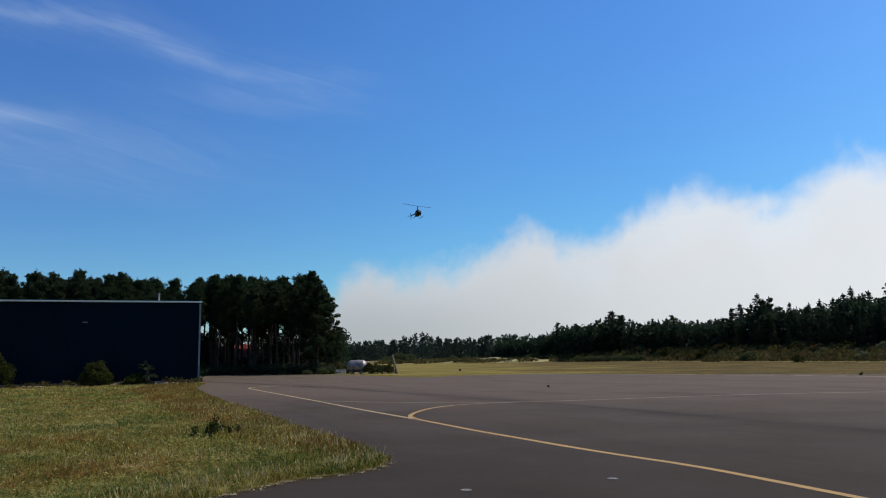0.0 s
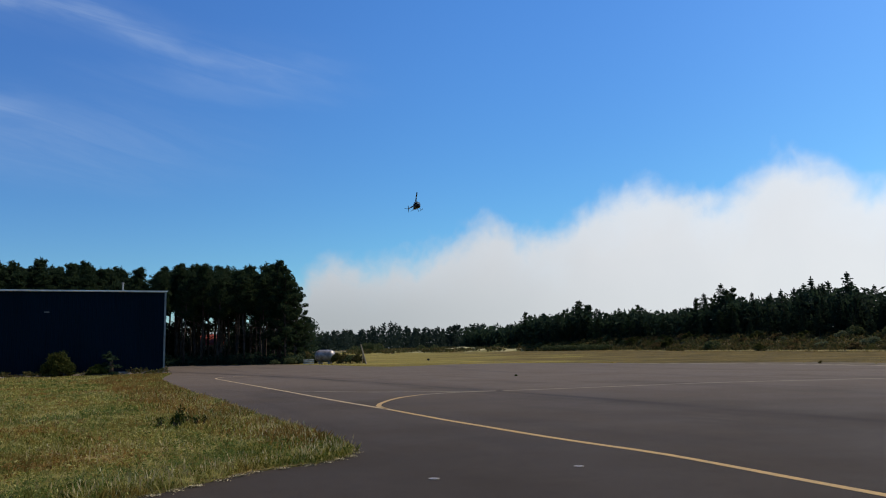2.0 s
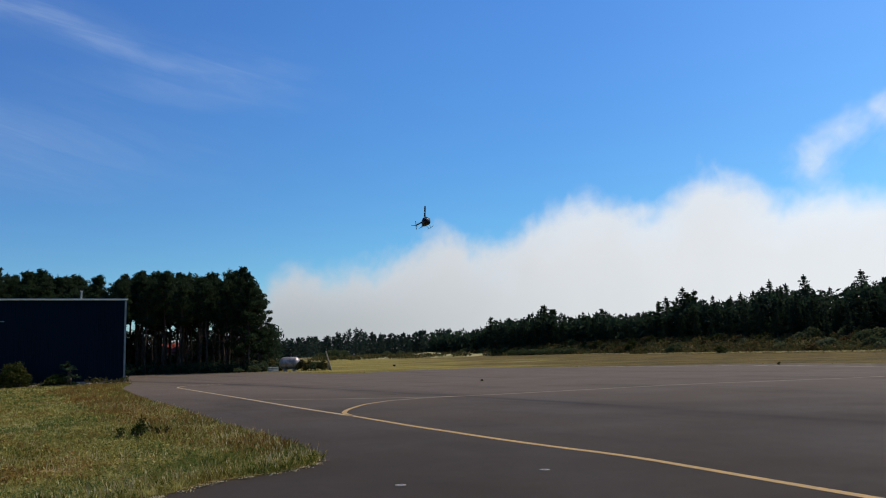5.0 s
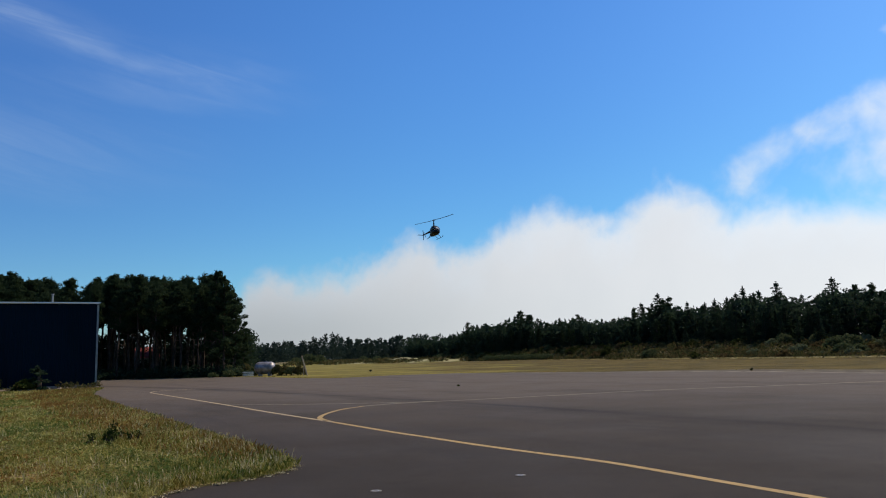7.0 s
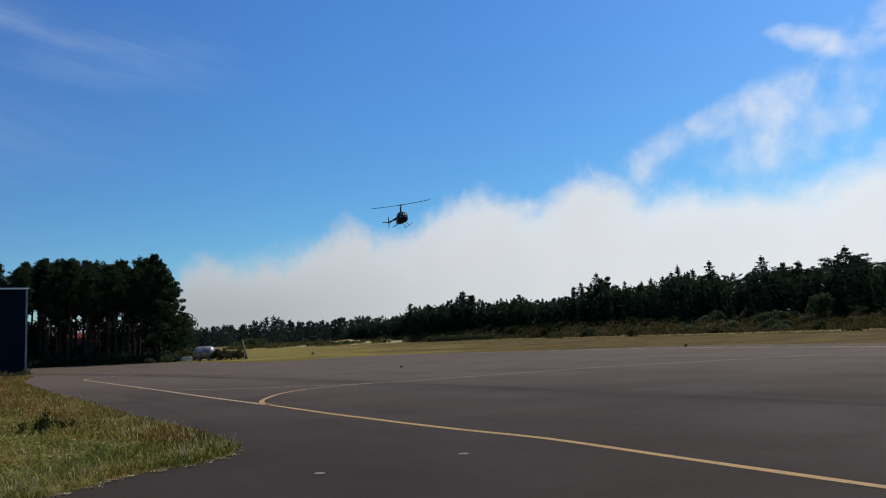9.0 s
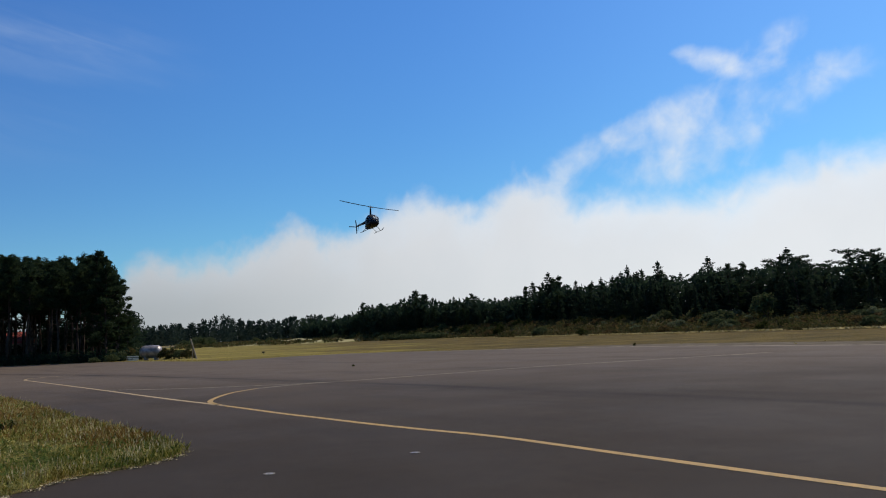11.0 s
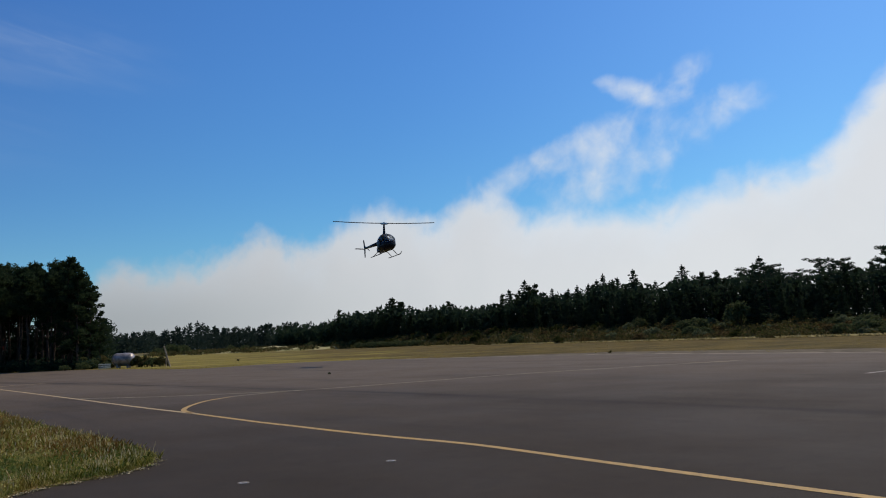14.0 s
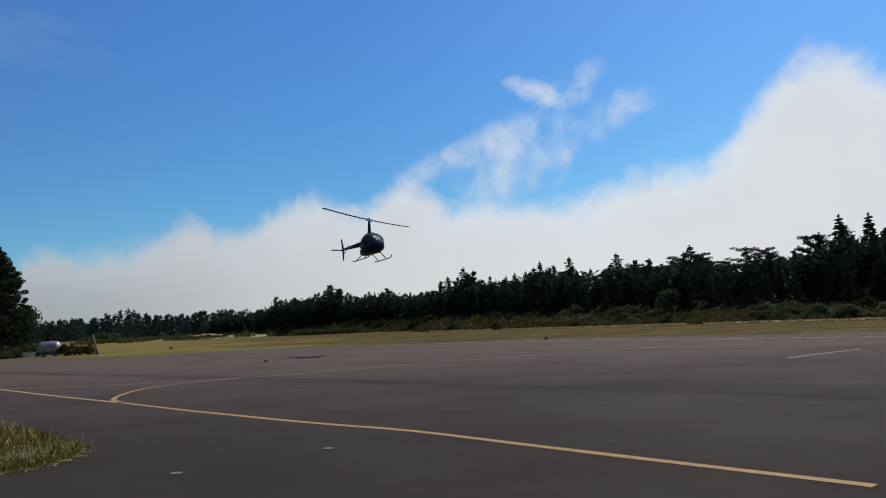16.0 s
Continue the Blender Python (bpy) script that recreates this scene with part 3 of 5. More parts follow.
def shore_pine(seed, high=12.0, wide=2.6):
    """A windswept pine: bent limbs with flat plates of needles and sky between them."""
    rng = np.random.default_rng(seed)
    root = new("windswept_pine")
    bm, (dx, dy) = trunk_mesh("trunk", high, 0.22, rng, 0.9, 5, 0.95)
    clumps = []
    for k in range(25):
        t = 0.24 + 0.74 * (k + rng.random() * 0.8) / 25
        reach = wide * (1.05 - 0.55 * t) * (0.45 + 0.75 * rng.random())
        a = k * 2.4 + rng.normal() * 0.6
        c = (dx * t * t, dy * t * t, high * t - 0.2)
        e = (c[0] + reach * math.cos(a) + 0.3, c[1] + reach * math.sin(a), high * t + 0.55 * reach * (rng.random() - 0.25))
        limb(bm, c, e, 0.06)
        for s in (1.0, 0.7, 0.42):
            clumps.append((c[0] + (e[0] - c[0]) * s + 0.15 * rng.normal(), c[1] + (e[1] - c[1]) * s + 0.15 * rng.normal(), c[2] + (e[2] - c[2]) * s + 0.1,
                           0.46 + 0.28 * rng.random(), 0.26 + 0.24 * rng.random(), 40, 0.20))
    part("trunk", bm, M_BARK, root, smooth=True)
    piece("crown", leaf_mesh("crown", clumps, M_SPRUCE, rng, 0.6), root)
    return root


def shrub(name, seed, high, wide, mat, count=22, per=60, size=0.11):
    rng = np.random.default_rng(seed)
    root = new(name)
    bm = bmesh.new()
    clumps = []
    for k in range(count):
        a, rr = rng.random() * 6.28, wide * 0.42 * math.sqrt(rng.random())
        top = high * (0.95 - 0.55 * (rr / (wide * 0.42)) ** 2) * (0.75 + 0.3 * rng.random())
        z = top * (0.35 + 0.55 * rng.random())
        x, y = rr * math.cos(a), rr * math.sin(a)
        if k < 9:
            tube(bm, [(0.1 * math.cos(a), 0.1 * math.sin(a), -0.1), (x * 0.6, y * 0.6, z * 0.6), (x, y, z)], [0.035, 0.02, 0.008], 5)
        clumps.append((x, y, z, wide * 0.17, high * 0.17, per, size))
        clumps.append((x, y, top * 0.86, wide * 0.10, high * 0.13, per * 0.5, size))
    part("stem", bm, M_BARK, root)
    piece("foliage", leaf_mesh("foliage", clumps, mat, rng), root)
    return root


def spot(x, y, turn=0.0, sx=1.0, sz=1.0, z=0.0):
    return Matrix.LocRotScale((x, y, z), Euler((0, 0, turn)), (sx, sx, sz))


def plant(kinds, rows, label, group, category):
    """The first of each kind stands where its first row says; the others are copies."""
    first = {}
    for k, m in rows:
        if k in first:
            tagged(copy_thing(kinds[k], m), label, category, group)
        else:
            first[k] = m
    for k, m in first.items():
        tagged(kinds[k], label, category, group).matrix_basis = m


def grove():
    rng = np.random.default_rng(11)
    kinds = [pine_tree(21, 13.0, 0.52, 1.9), pine_tree(22, 13.0, 0.58, 1.7), pine_tree(23, 13.0, 0.62, 1.6), pine_tree(24, 13.0, 0.42, 2.0), pine_tree(25, 13.0, 0.14, 2.7, 2.0)]
    rows = []
    line = [(-80, 106.5), (-33, 104), (-25, 101.5), (-14.6, 97.5)]
    for depth in range(11):
        x = -66.0 + rng.random() * 2
        while x < -15.8 - 0.5 * depth:
            y = np.interp(x, [q[0] for q in line], [q[1] for q in line]) + 1.0 + depth * 2.6 + rng.normal() * 0.7
            h = (0.118 + 0.006 * noise.noise((x * 0.21, 0.3, depth))) * math.hypot(x, y) + 0.6
            if x < -36:
                h *= 0.985
            if -46.5 < x < -39.5:
                h *= 0.90
            h *= 0.84 + 0.17 * rng.random()
            rows.append((int(rng.integers(0, 4)), spot(x, y, rng.random() * 6.28, h / 13.0 * (0.9 + 0.2 * rng.random()), h / 13.0)))
            x += 2.3 + 1.5 * rng.random()
    for x, y, h in ((-16.3, 98.2, 12.4), (-15.3, 100.5, 9.6), (-17.6, 99.6, 13.2), (-15.9, 103, 11.0), (-14.8, 104.5, 7.0)):
        rows.append((4, spot(x, y, rng.random() * 6.28, h / 13.0, h / 13.0)))
    plant(kinds, rows, "tall dark pine with a bare trunk and ragged crown", "pines of the grove", "pine tree")


def shrub_front(az):
    return float(np.interp(az, [-10, 0, 5, 10, 20, 30, 40, 50, 60, 75], [430, 400, 330, 235, 152, 117, 99, 86, 76, 66]))


def bank_height(az, r):
    """The ground rises into a low bank under the scrub and the wood."""
    d = r - shrub_front(az)
    return -0.03 + float(np.interp(d, [0, 3, 18, 40], [0, 0.1, 1.5, 1.8])) * float(np.interp(az, [-12, 2, 9, 14, 26, 36, 46], [0.6, 0.6, 1.2, 1.75, 1.65, 1.25, 1.0]))


def bank():
    bm = bmesh.new()
    azs = np.arange(-14, 78.1, 0.8)
    ds = [-0.5, 3, 7, 11, 15, 18, 26, 40, 90, 200]
    grid = [[bm.verts.new((*polar(a, shrub_front(a) + d).xy, bank_height(a, shrub_front(a) + d) + 0.25 * noise.noise((a * 1.7, d * 0.12, 5)) * (2 < d < 80) - 0.1 * (d < 0) - 4.0 * (d > 150))) for d in ds] for a in azs]
    for u, w in zip(grid, grid[1:]):
        for j in range(len(ds) - 1):
            bm.faces.new((u[j], u[j + 1], w[j + 1], w[j]))
    bmesh.ops.recalc_face_normals(bm, faces=bm.faces)
    tagged(part("bank", bm, M_BANK, smooth=True), "low rising bank of rough scrubland below the wood", "bank", kind="structure")


M_BANK = material("bank_soil", two((0.075, 0.07, 0.028), (0.16, 0.12, 0.055), 0.25), 0.95, spec=0.1, bump=lambda n, v: (n.noise(v, 1.5, 5.0, 0.7), 0.3))


def skyline(az):
    """Tangent of the treetops' rise over the eye, by bearing."""
    return float(np.interp(az, [5.6, 6.9, 8.4, 10.6, 11.7, 12.5, 13.9, 16.7, 18.2, 20.9, 21.6, 22.5, 23.8, 26.3, 28.2, 30.2, 32.1, 33.8, 36.6, 38.2, 39.0, 41.2, 42.4, 44.6, 45.9, 46.8, 48.3, 48.8, 49.6, 50.5, 52, 56, 62, 75],
                           [.026, .023, .040, .044, .050, .055, .042, .047, .040, .047, .055, .070, .056, .061, .073, .073, .062, .077, .068, .078, .082, .066, .074, .071, .069, .083, .090, .104, .092, .102, .086, .09, .085, .09]))


def forest():
    rng = np.random.default_rng(12)
    kinds = [spruce_tree(31, 13.0, 3.0, 0.05, 0.3, 0.9), spruce_tree(32, 13.0, 2.7, 0.05, 0.45, 0.95), spruce_tree(33, 13.0, 3.9, 0.05, 0.6, 0.6), shore_pine(34, 12.0, 3.0), shore_pine(35, 12.0, 3.6), spruce_tree(36, 13.0, 2.6, 0.05, 0.5), pine_tree(37, 13.0, 0.22, 2.7, 1.2), pine_tree(38, 13.0, 0.32, 2.3, 1.2)]
    tall = [13, 13, 13, 12, 12, 13, 13, 13]
    rows = []
    for depth in range(6):
        az = 4.5 + rng.random()
        while az < 68:
            r = shrub_front(az) + 17 + depth * 4.0 + rng.normal() * 1.2
            crown = skyline(az) + float(np.interp(az, [8, 12, 24, 30], [0, 0.004, 0.004, 0]))
            f = (0.58, 0.70, 0.80, 0.88, 0.93, 0.96)[depth] * (0.84 + 0.20 * rng.random())
            z = bank_height(az, r)
            h = crown * r * f + 1.65 - z
            if az < 23:
                k = int(rng.choice([6, 7, 2, 2, 0, 5, 7]))
            elif az < 34:
                k = int(rng.choice([0, 1, 2, 5, 0, 6, 2]))
            elif az < 46.3:
                k = int(rng.choice([3, 4, 2, 6, 7, 2]))
            else:
                k = int(rng.choice([0, 2, 1, 2]))
            rows.append((k, spot(*polar(az, r).xy, rng.random() * 6.28, h / tall[k] * (0.95 + 0.5 * rng.random()), h / tall[k], z)))
            az += math.degrees((2.2 + 1.6 * rng.random()) * (1.0 if depth < 3 else 1.15 * max(1.0, r / 175)) / r)
    # the trees that stand out against the sky
    for az, te, k in ((8.4, .043, 6), (12.5, .056, 6), (13.0, .050, 7), (16.7, .048, 7), (20.7, .054, 6), (21.2, .060, 2), (22.45, .071, 2), (22.9, .063, 6), (24.4, .059, 1), (26.3, .061, 0), (28.2, .0745, 0), (30.4, .077, 2), (33.8, .0785, 2),
                      (36.1, .068, 6), (39.0, .082, 2), (40.0, .072, 3), (42.4, .075, 4), (44.5, .073, 3), (46.9, .083, 4), (47.5, .084, 6), (48.75, .104, 0), (50.5, .103, 0), (51.6, .087, 2)):
        r = shrub_front(az) + 28
        z = bank_height(az, r)
        h = te * r + 1.65 - z
        rows.append((k, spot(*polar(az, r).xy, rng.random() * 6.28, h / tall[k] * 1.25, h / tall[k], z)))
    clumps = []
    for _ in range(6500):
        az = 4 + 66 * rng.random()
        r = shrub_front(az) + 22 + 18 * rng.random()
        z = bank_height(az, r)
        top = (skyline(az) * r + 1.65 - z) * 0.76
        p = polar(az, r)
        s = r / 120
        clumps.append((p.x, p.y, z + top * rng.random(), 1.3 * s, 1.0 * s, 9, 0.42 * s))
    tagged(piece("wood_interior", leaf_mesh("wood_interior", clumps, M_SPRUCE, rng)), "dense dark young growth filling the wood", "undergrowth", kind="stuff")
    plant(kinds, rows, "dark conifer in the wood beyond the field", "conifers of the wood", "conifer")


def far_wood():
    """The far wood behind the field: one mass of small pointed crowns."""
    rng = np.random.default_rng(13)
    clumps = []
    for depth in range(3):
        az = -36.0
        while az < 12:
            r = 500 + depth * 35 + rng.normal() * 8
            te = float(np.interp(az, [-36, -7.5, -3.7, -1.6, 0.6, 2.7, 5.6, 7, 9, 12], [.024, .0225, .025, .0315, .0235, .027, .028, .026, .03, .03]))
            h = te * r * (0.72 + 0.32 * rng.random() ** 0.8) + 1.65
            p = polar(az, r)
            w = 3.5 + 6.5 * rng.random()
            for s in np.linspace(0.12, 1.0, 7):
                clumps.append((p.x, p.y, h * s - 0.4, w * max(0.0, 1.08 - s) ** 0.6, h * 0.12, 30, 1.0))
            az += math.degrees(5.0 * (0.3 + 1.3 * rng.random()) / r)
    for _ in range(1900):
        az, r = -36 + 48 * rng.random(), 520 + 60 * rng.random()
        p = polar(az, r)
        clumps.append((p.x, p.y, 10.5 * rng.random(), 3.4, 2.2, 14, 1.3))
    ob = piece("far_wood", leaf_mesh("far_wood", clumps, M_HAZY_WOOD, rng))
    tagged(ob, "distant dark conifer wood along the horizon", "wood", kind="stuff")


def heath():
    """Rough scrub between the field and the wood, with single bushes in it."""
    rng = np.random.default_rng(14)
    clumps = []
    for _ in range(6500):
        az = -4 + 74 * rng.random() ** 0.9
        r = shrub_front(az) + 24 * rng.random()
        p = polar(az, r)
        h = 0.35 + 0.7 * rng.random() ** 2
        s = r / 110
        clumps.append((p.x, p.y, bank_height(az, r) + h * 0.45, 0.8 * s, h * 0.6, 14, 0.22 * s))
    for _ in range(1500):
        az, r = -5 + 15 * rng.random(), 255 + 150 * rng.random()
        if r < shrub_front(az) and noise.noise((az * 0.9, r * 0.03, 2)) > 0.0:
            p = polar(az, r)
            clumps.append((p.x, p.y, 0.3 + 0.9 * rng.random(), 1.8, 0.55, 12, 0.5))
    tagged(piece("heath", leaf_mesh("heath", clumps, M_HEATH, rng)), "low brown and olive scrub before the wood", "scrub", kind="stuff")
    kinds = [shrub("bush", 41, 2.4, 3.6, M_SHRUB, 24, 46, 0.17), shrub("bush", 42, 1.9, 3.2, M_OLIVE, 20, 46, 0.16), shrub("bush", 43, 2.9, 3.0, M_SHRUB, 24, 46, 0.17), shrub("bush", 44, 1.3, 3.0, M_BRAMBLE, 22, 46, 0.15), shrub("bush", 45, 1.8, 2.8, M_GORSE, 22, 46, 0.16)]
    rows = [(2, spot(*polar(37.5, shrub_front(37.5) + 14).xy, 0.4, 1.6, 1.45, 1.6))]
    for _ in range(210):
        az = 6 + 60 * rng.random() ** 1.1
        r = shrub_front(az) + 1 + 18 * rng.random()
        s = (0.45 + 0.6 * rng.random()) * (1.0 if az > 20 else 1.25)
        k = int(rng.choice([0, 1, 4, 1, 3, 3])) if az > 26 else int(rng.choice([0, 4, 3, 3, 4]))
        rows.append((k, spot(*polar(az, r).xy, rng.random() * 6.28, s, s * (0.7 + 0.3 * rng.random()), bank_height(az, r))))
    for az in np.arange(9.5, 14.5, 0.42):
        r = shrub_front(az) - 2
        rows.append((0, spot(*polar(az + 0.2 * rng.random(), r).xy, rng.random() * 6.28, 0.85 + 0.3 * rng.random(), 0.8)))
    for az, r, s in ((-3.4, 330, 2.2), (-2.7, 335, 2.0), (-4.4, 345, 1.6), (0.6, 380, 1.6), (1.6, 385, 1.5), (6.2, 300, 1.2), (7.6, 290, 1.2)):
        rows.append((0, spot(*polar(az, r).xy, rng.random() * 6.28, s, s)))
    plant(kinds, rows, "rounded green bush in the scrub", "bushes before the wood", "bush")


bank()
def dune(az, r, long, deep, high):
    """A low pale grassy dune."""
    bm = bmesh.new()
    p = polar(az, r)
    n, k = 28, 7
    grid = []
    for i in range(n + 1):
        u = i / n * 2 - 1
        row = []
        for j in range(k + 1):
            w = j / k * 2 - 1
            z = high * max(0.0, 1 - u * u) * max(0.0, 1 - w * w) * (0.8 + 0.5 * noise.noise((u * 3, w * 2, az))) - 0.15
            q = Vector((u * long / 2, w * deep / 2, z))
            q.rotate(Euler((0, 0, -radians(az))))
            row.append(bm.verts.new((p.x + q.x, p.y + q.y, q.z)))
        grid.append(row)
    for a, b in zip(grid, grid[1:]):
        for j in range(k):
            bm.faces.new((a[j], b[j], b[j + 1], a[j + 1]))
    tagged(part("dune", bm, M_DUNE, smooth=True), "low pale grassy dune far across the field", "dune", kind="structure")


M_DUNE = material("dune_grass", two((0.13, 0.12, 0.04), (0.29, 0.255, 0.13), 0.3, squash=(0.5, 1.5, 1)), 0.95, spec=0.1)
dune(3.4, 300, 44, 14, 2.1)
dune(6.8, 270, 30, 12, 1.6)
dune(-0.6, 320, 26, 12, 1.0)
grove()
forest()
far_wood()
heath()


# ---- lawn grass, weeds, shrubs at the hangar ----
def blades(points, rng, high, wide, lean=0.35):
    """Kite-shaped bent blades at points."""
    k = len(points)
    p = np.column_stack([points, np.full(k, 0.01)])
    a = rng.random(k) * 2 * np.pi
    h = high * (0.55 + 0.75 * rng.random(k))
    d = np.column_stack([np.cos(a), np.sin(a), np.zeros(k)])
    q = np.column_stack([-np.sin(a), np.cos(a), np.zeros(k)])
    up = np.array([0, 0, 1.0])
    b = (lean * (0.3 + rng.random(k)) * h)[:, None] * d
    mid = p + up * (0.6 * h)[:, None] + 0.35 * b
    tip = p + up * h[:, None] + b
    w = (wide * (0.7 + 0.6 * rng.random(k)))[:, None] * q
    v = np.stack([p - w * 0.5, p + w * 0.5, mid + w * 0.45, tip, mid - w * 0.45], 1).reshape(-1, 3)
    f = np.arange(5 * k).reshape(-1, 5)
    return v, f


def lawn_grass():
    rng = np.random.default_rng(51)
    poly = [(float(x), float(y)) for x, y in LAWN]
    vs, fs, off = [], [], 0

    def add(pts, high, wide, lean=0.35):
        nonlocal off
        v, f = blades(np.array(pts), rng, high, wide, lean)
        vs.append(v)
        fs.append(f + off)
        off += len(v)

    for y0, y1, per, high, wide in ((4, 14, 1000, 0.075, 0.0055), (14, 20, 620, 0.085, 0.008), (20, 30, 260, 0.085, 0.014), (30, 44, 90, 0.09, 0.024), (44, 64, 36, 0.10, 0.04)):
        x0 = -0.66 * y1 - 1.5
        count = int(per * (y1 - y0) * -x0)
        xs = x0 + rng.random(count) * -x0
        ys = y0 + rng.random(count) * (y1 - y0)
        keep = xs > -0.66 * ys - 1.2
        pts = [(x, y) for x, y in zip(xs[keep], ys[keep]) if inside(x, y, poly) and noise.noise((x * 1.3, y * 1.3, 7)) > -0.55 + 0.3 * rng.random()]
        thin = [noise.noise((x * 0.35, y * 0.35, 2)) for x, y in pts]
        add([p for p, q in zip(pts, thin) if q < 0.12], high * 0.85, wide)
        add([p for p, q in zip(pts, thin) if q >= 0.12], high * 1.25, wide)
    # taller seeding grass along the paved edge
    edge = [q for q in lawn_line if 6 < q[1] < 62]
    pts = []
    for x, y in edge:
        for _ in range(int(120 if y < 22 else 60 if y < 35 else 25)):
            u = abs(rng.normal()) * 0.5
            px, py = x + 0.12 - u * 0.9 + 0.15 * rng.normal(), y + 0.3 * rng.normal() + (u * 0.35 if y < 11.9 else 0)
            if inside(px + 0.1, py, poly) or inside(px - 0.1, py, poly):
                pts.append((px, py))
    near = [p for p in pts if p[1] < 24]
    add(near, 0.12, 0.005, 0.6)
    add([p for p in pts if p[1] >= 24], 0.14, 0.025, 0.6)
    v, f = np.concatenate(vs), np.concatenate(fs)
    tagged(piece("grass", mesh_of("grass", v.tolist(), f.tolist(), M_BLADES)), "tall unmown olive and straw-coloured grass", "grass", kind="stuff")


lawn_grass()


def field_grass():
    """Rough tufts over the field beyond the apron and along its edge."""
    rng = np.random.default_rng(52)
    pts = []
    edge = [q for q in apron_line if q[1] > 5 and q[0] < 18]
    for x, y in edge:
        for _ in range(26):
            n = Vector((x, y)).normalized()
            d = abs(rng.normal()) * 1.6
            pts.append((x + n.x * d + 0.8 * rng.normal() * -n.y, y + n.y * d + 0.8 * rng.normal() * n.x))
    apron = [(float(x), float(y)) for x, y in apron_line] + [(-75.0, -45.0)]
    for _ in range(900):
        az, r = -9 + 62 * rng.random(), 40 + 120 * rng.random()
        p = polar(az, r)
        if r < shrub_front(az) and not inside(p.x, p.y, apron):
            pts.append((p.x, p.y))
    pts = [p for p in pts if not inside(p[0], p[1], apron)]
    v, f = blades(np.array(pts), rng, 0.045, 0.10, 2.2)
    tagged(piece("field_tufts", mesh_of("field_tufts", v.tolist(), f.tolist(), M_TUFT)), "short dry grass tufts on the open field", "grass", kind="stuff")


field_grass()


def pale_margin():
    """Pale dead grass where the open field meets the scrub."""
    rng = np.random.default_rng(57)
    pts = []
    for _ in range(5200):
        az = 11 + 56 * rng.random()
        if noise.noise((az * 0.5, 4, 1)) < -0.25:
            continue
        p = polar(az, shrub_front(az) - 0.2 - 2.2 * rng.random())
        pts.append((p.x, p.y))
    v, f = blades(np.array(pts), rng, 0.20, 0.22, 1.3)
    tagged(piece("dead_grass", mesh_of("dead_grass", v.tolist(), f.tolist(), M_STRAW)), "pale dead grass along the edge of the scrub", "grass", kind="stuff")


pale_margin()


def lawn_rim():
    """Brown seeding grass behind the paved edge, and pale grit on the edge itself."""
    rng = np.random.default_rng(58)
    poly = [(float(x), float(y)) for x, y in LAWN]
    near, far, grit = [], [], []
    for x, y in lawn_line:
        if 13.2 < y < 60:
            deep = 0.5 + 2.3 * float(np.interp(y, [12, 16, 24, 60], [0.1, 0.6, 1.0, 1.6]))
            for _ in range(int(120 if y < 24 else 46)):
                px, py = x - deep * rng.random() ** 1.3, y + 0.35 * rng.normal()
                if inside(px, py, poly) and noise.noise((px * 0.7, py * 0.7, 9)) > -0.25 + 0.3 * rng.random():
                    (near if y < 24 else far).append((px, py))
        if 6 < y < 13.2:
            for _ in range(170):
                if noise.noise((x * 2.1, y * 2.1, 3)) > -0.5:
                    grit.append((x + 0.04 + 0.055 * rng.normal(), y - 0.03 + 0.055 * rng.normal()))
    for name, rows, high, wide, lean, mat, label in (("seeding_grass", near, 0.16, 0.0045, 0.5, M_SEED, "reddish-brown seeding grass along the paved edge"),
                                                     ("seeding_grass", far, 0.20, 0.02, 0.45, M_SEED, "reddish-brown seeding grass further along the paved edge"),
                                                     ("edge_grit", grit, 0.010, 0.018, 1.6, M_GRIT, "pale grit and dead stalks on the edge of the paving")):
        v, f = blades(np.array(rows), rng, high, wide, lean)
        tagged(piece(name, mesh_of(name, v.tolist(), f.tolist(), mat)), label, "grass" if mat == M_SEED else "grit", kind="stuff")


lawn_rim()


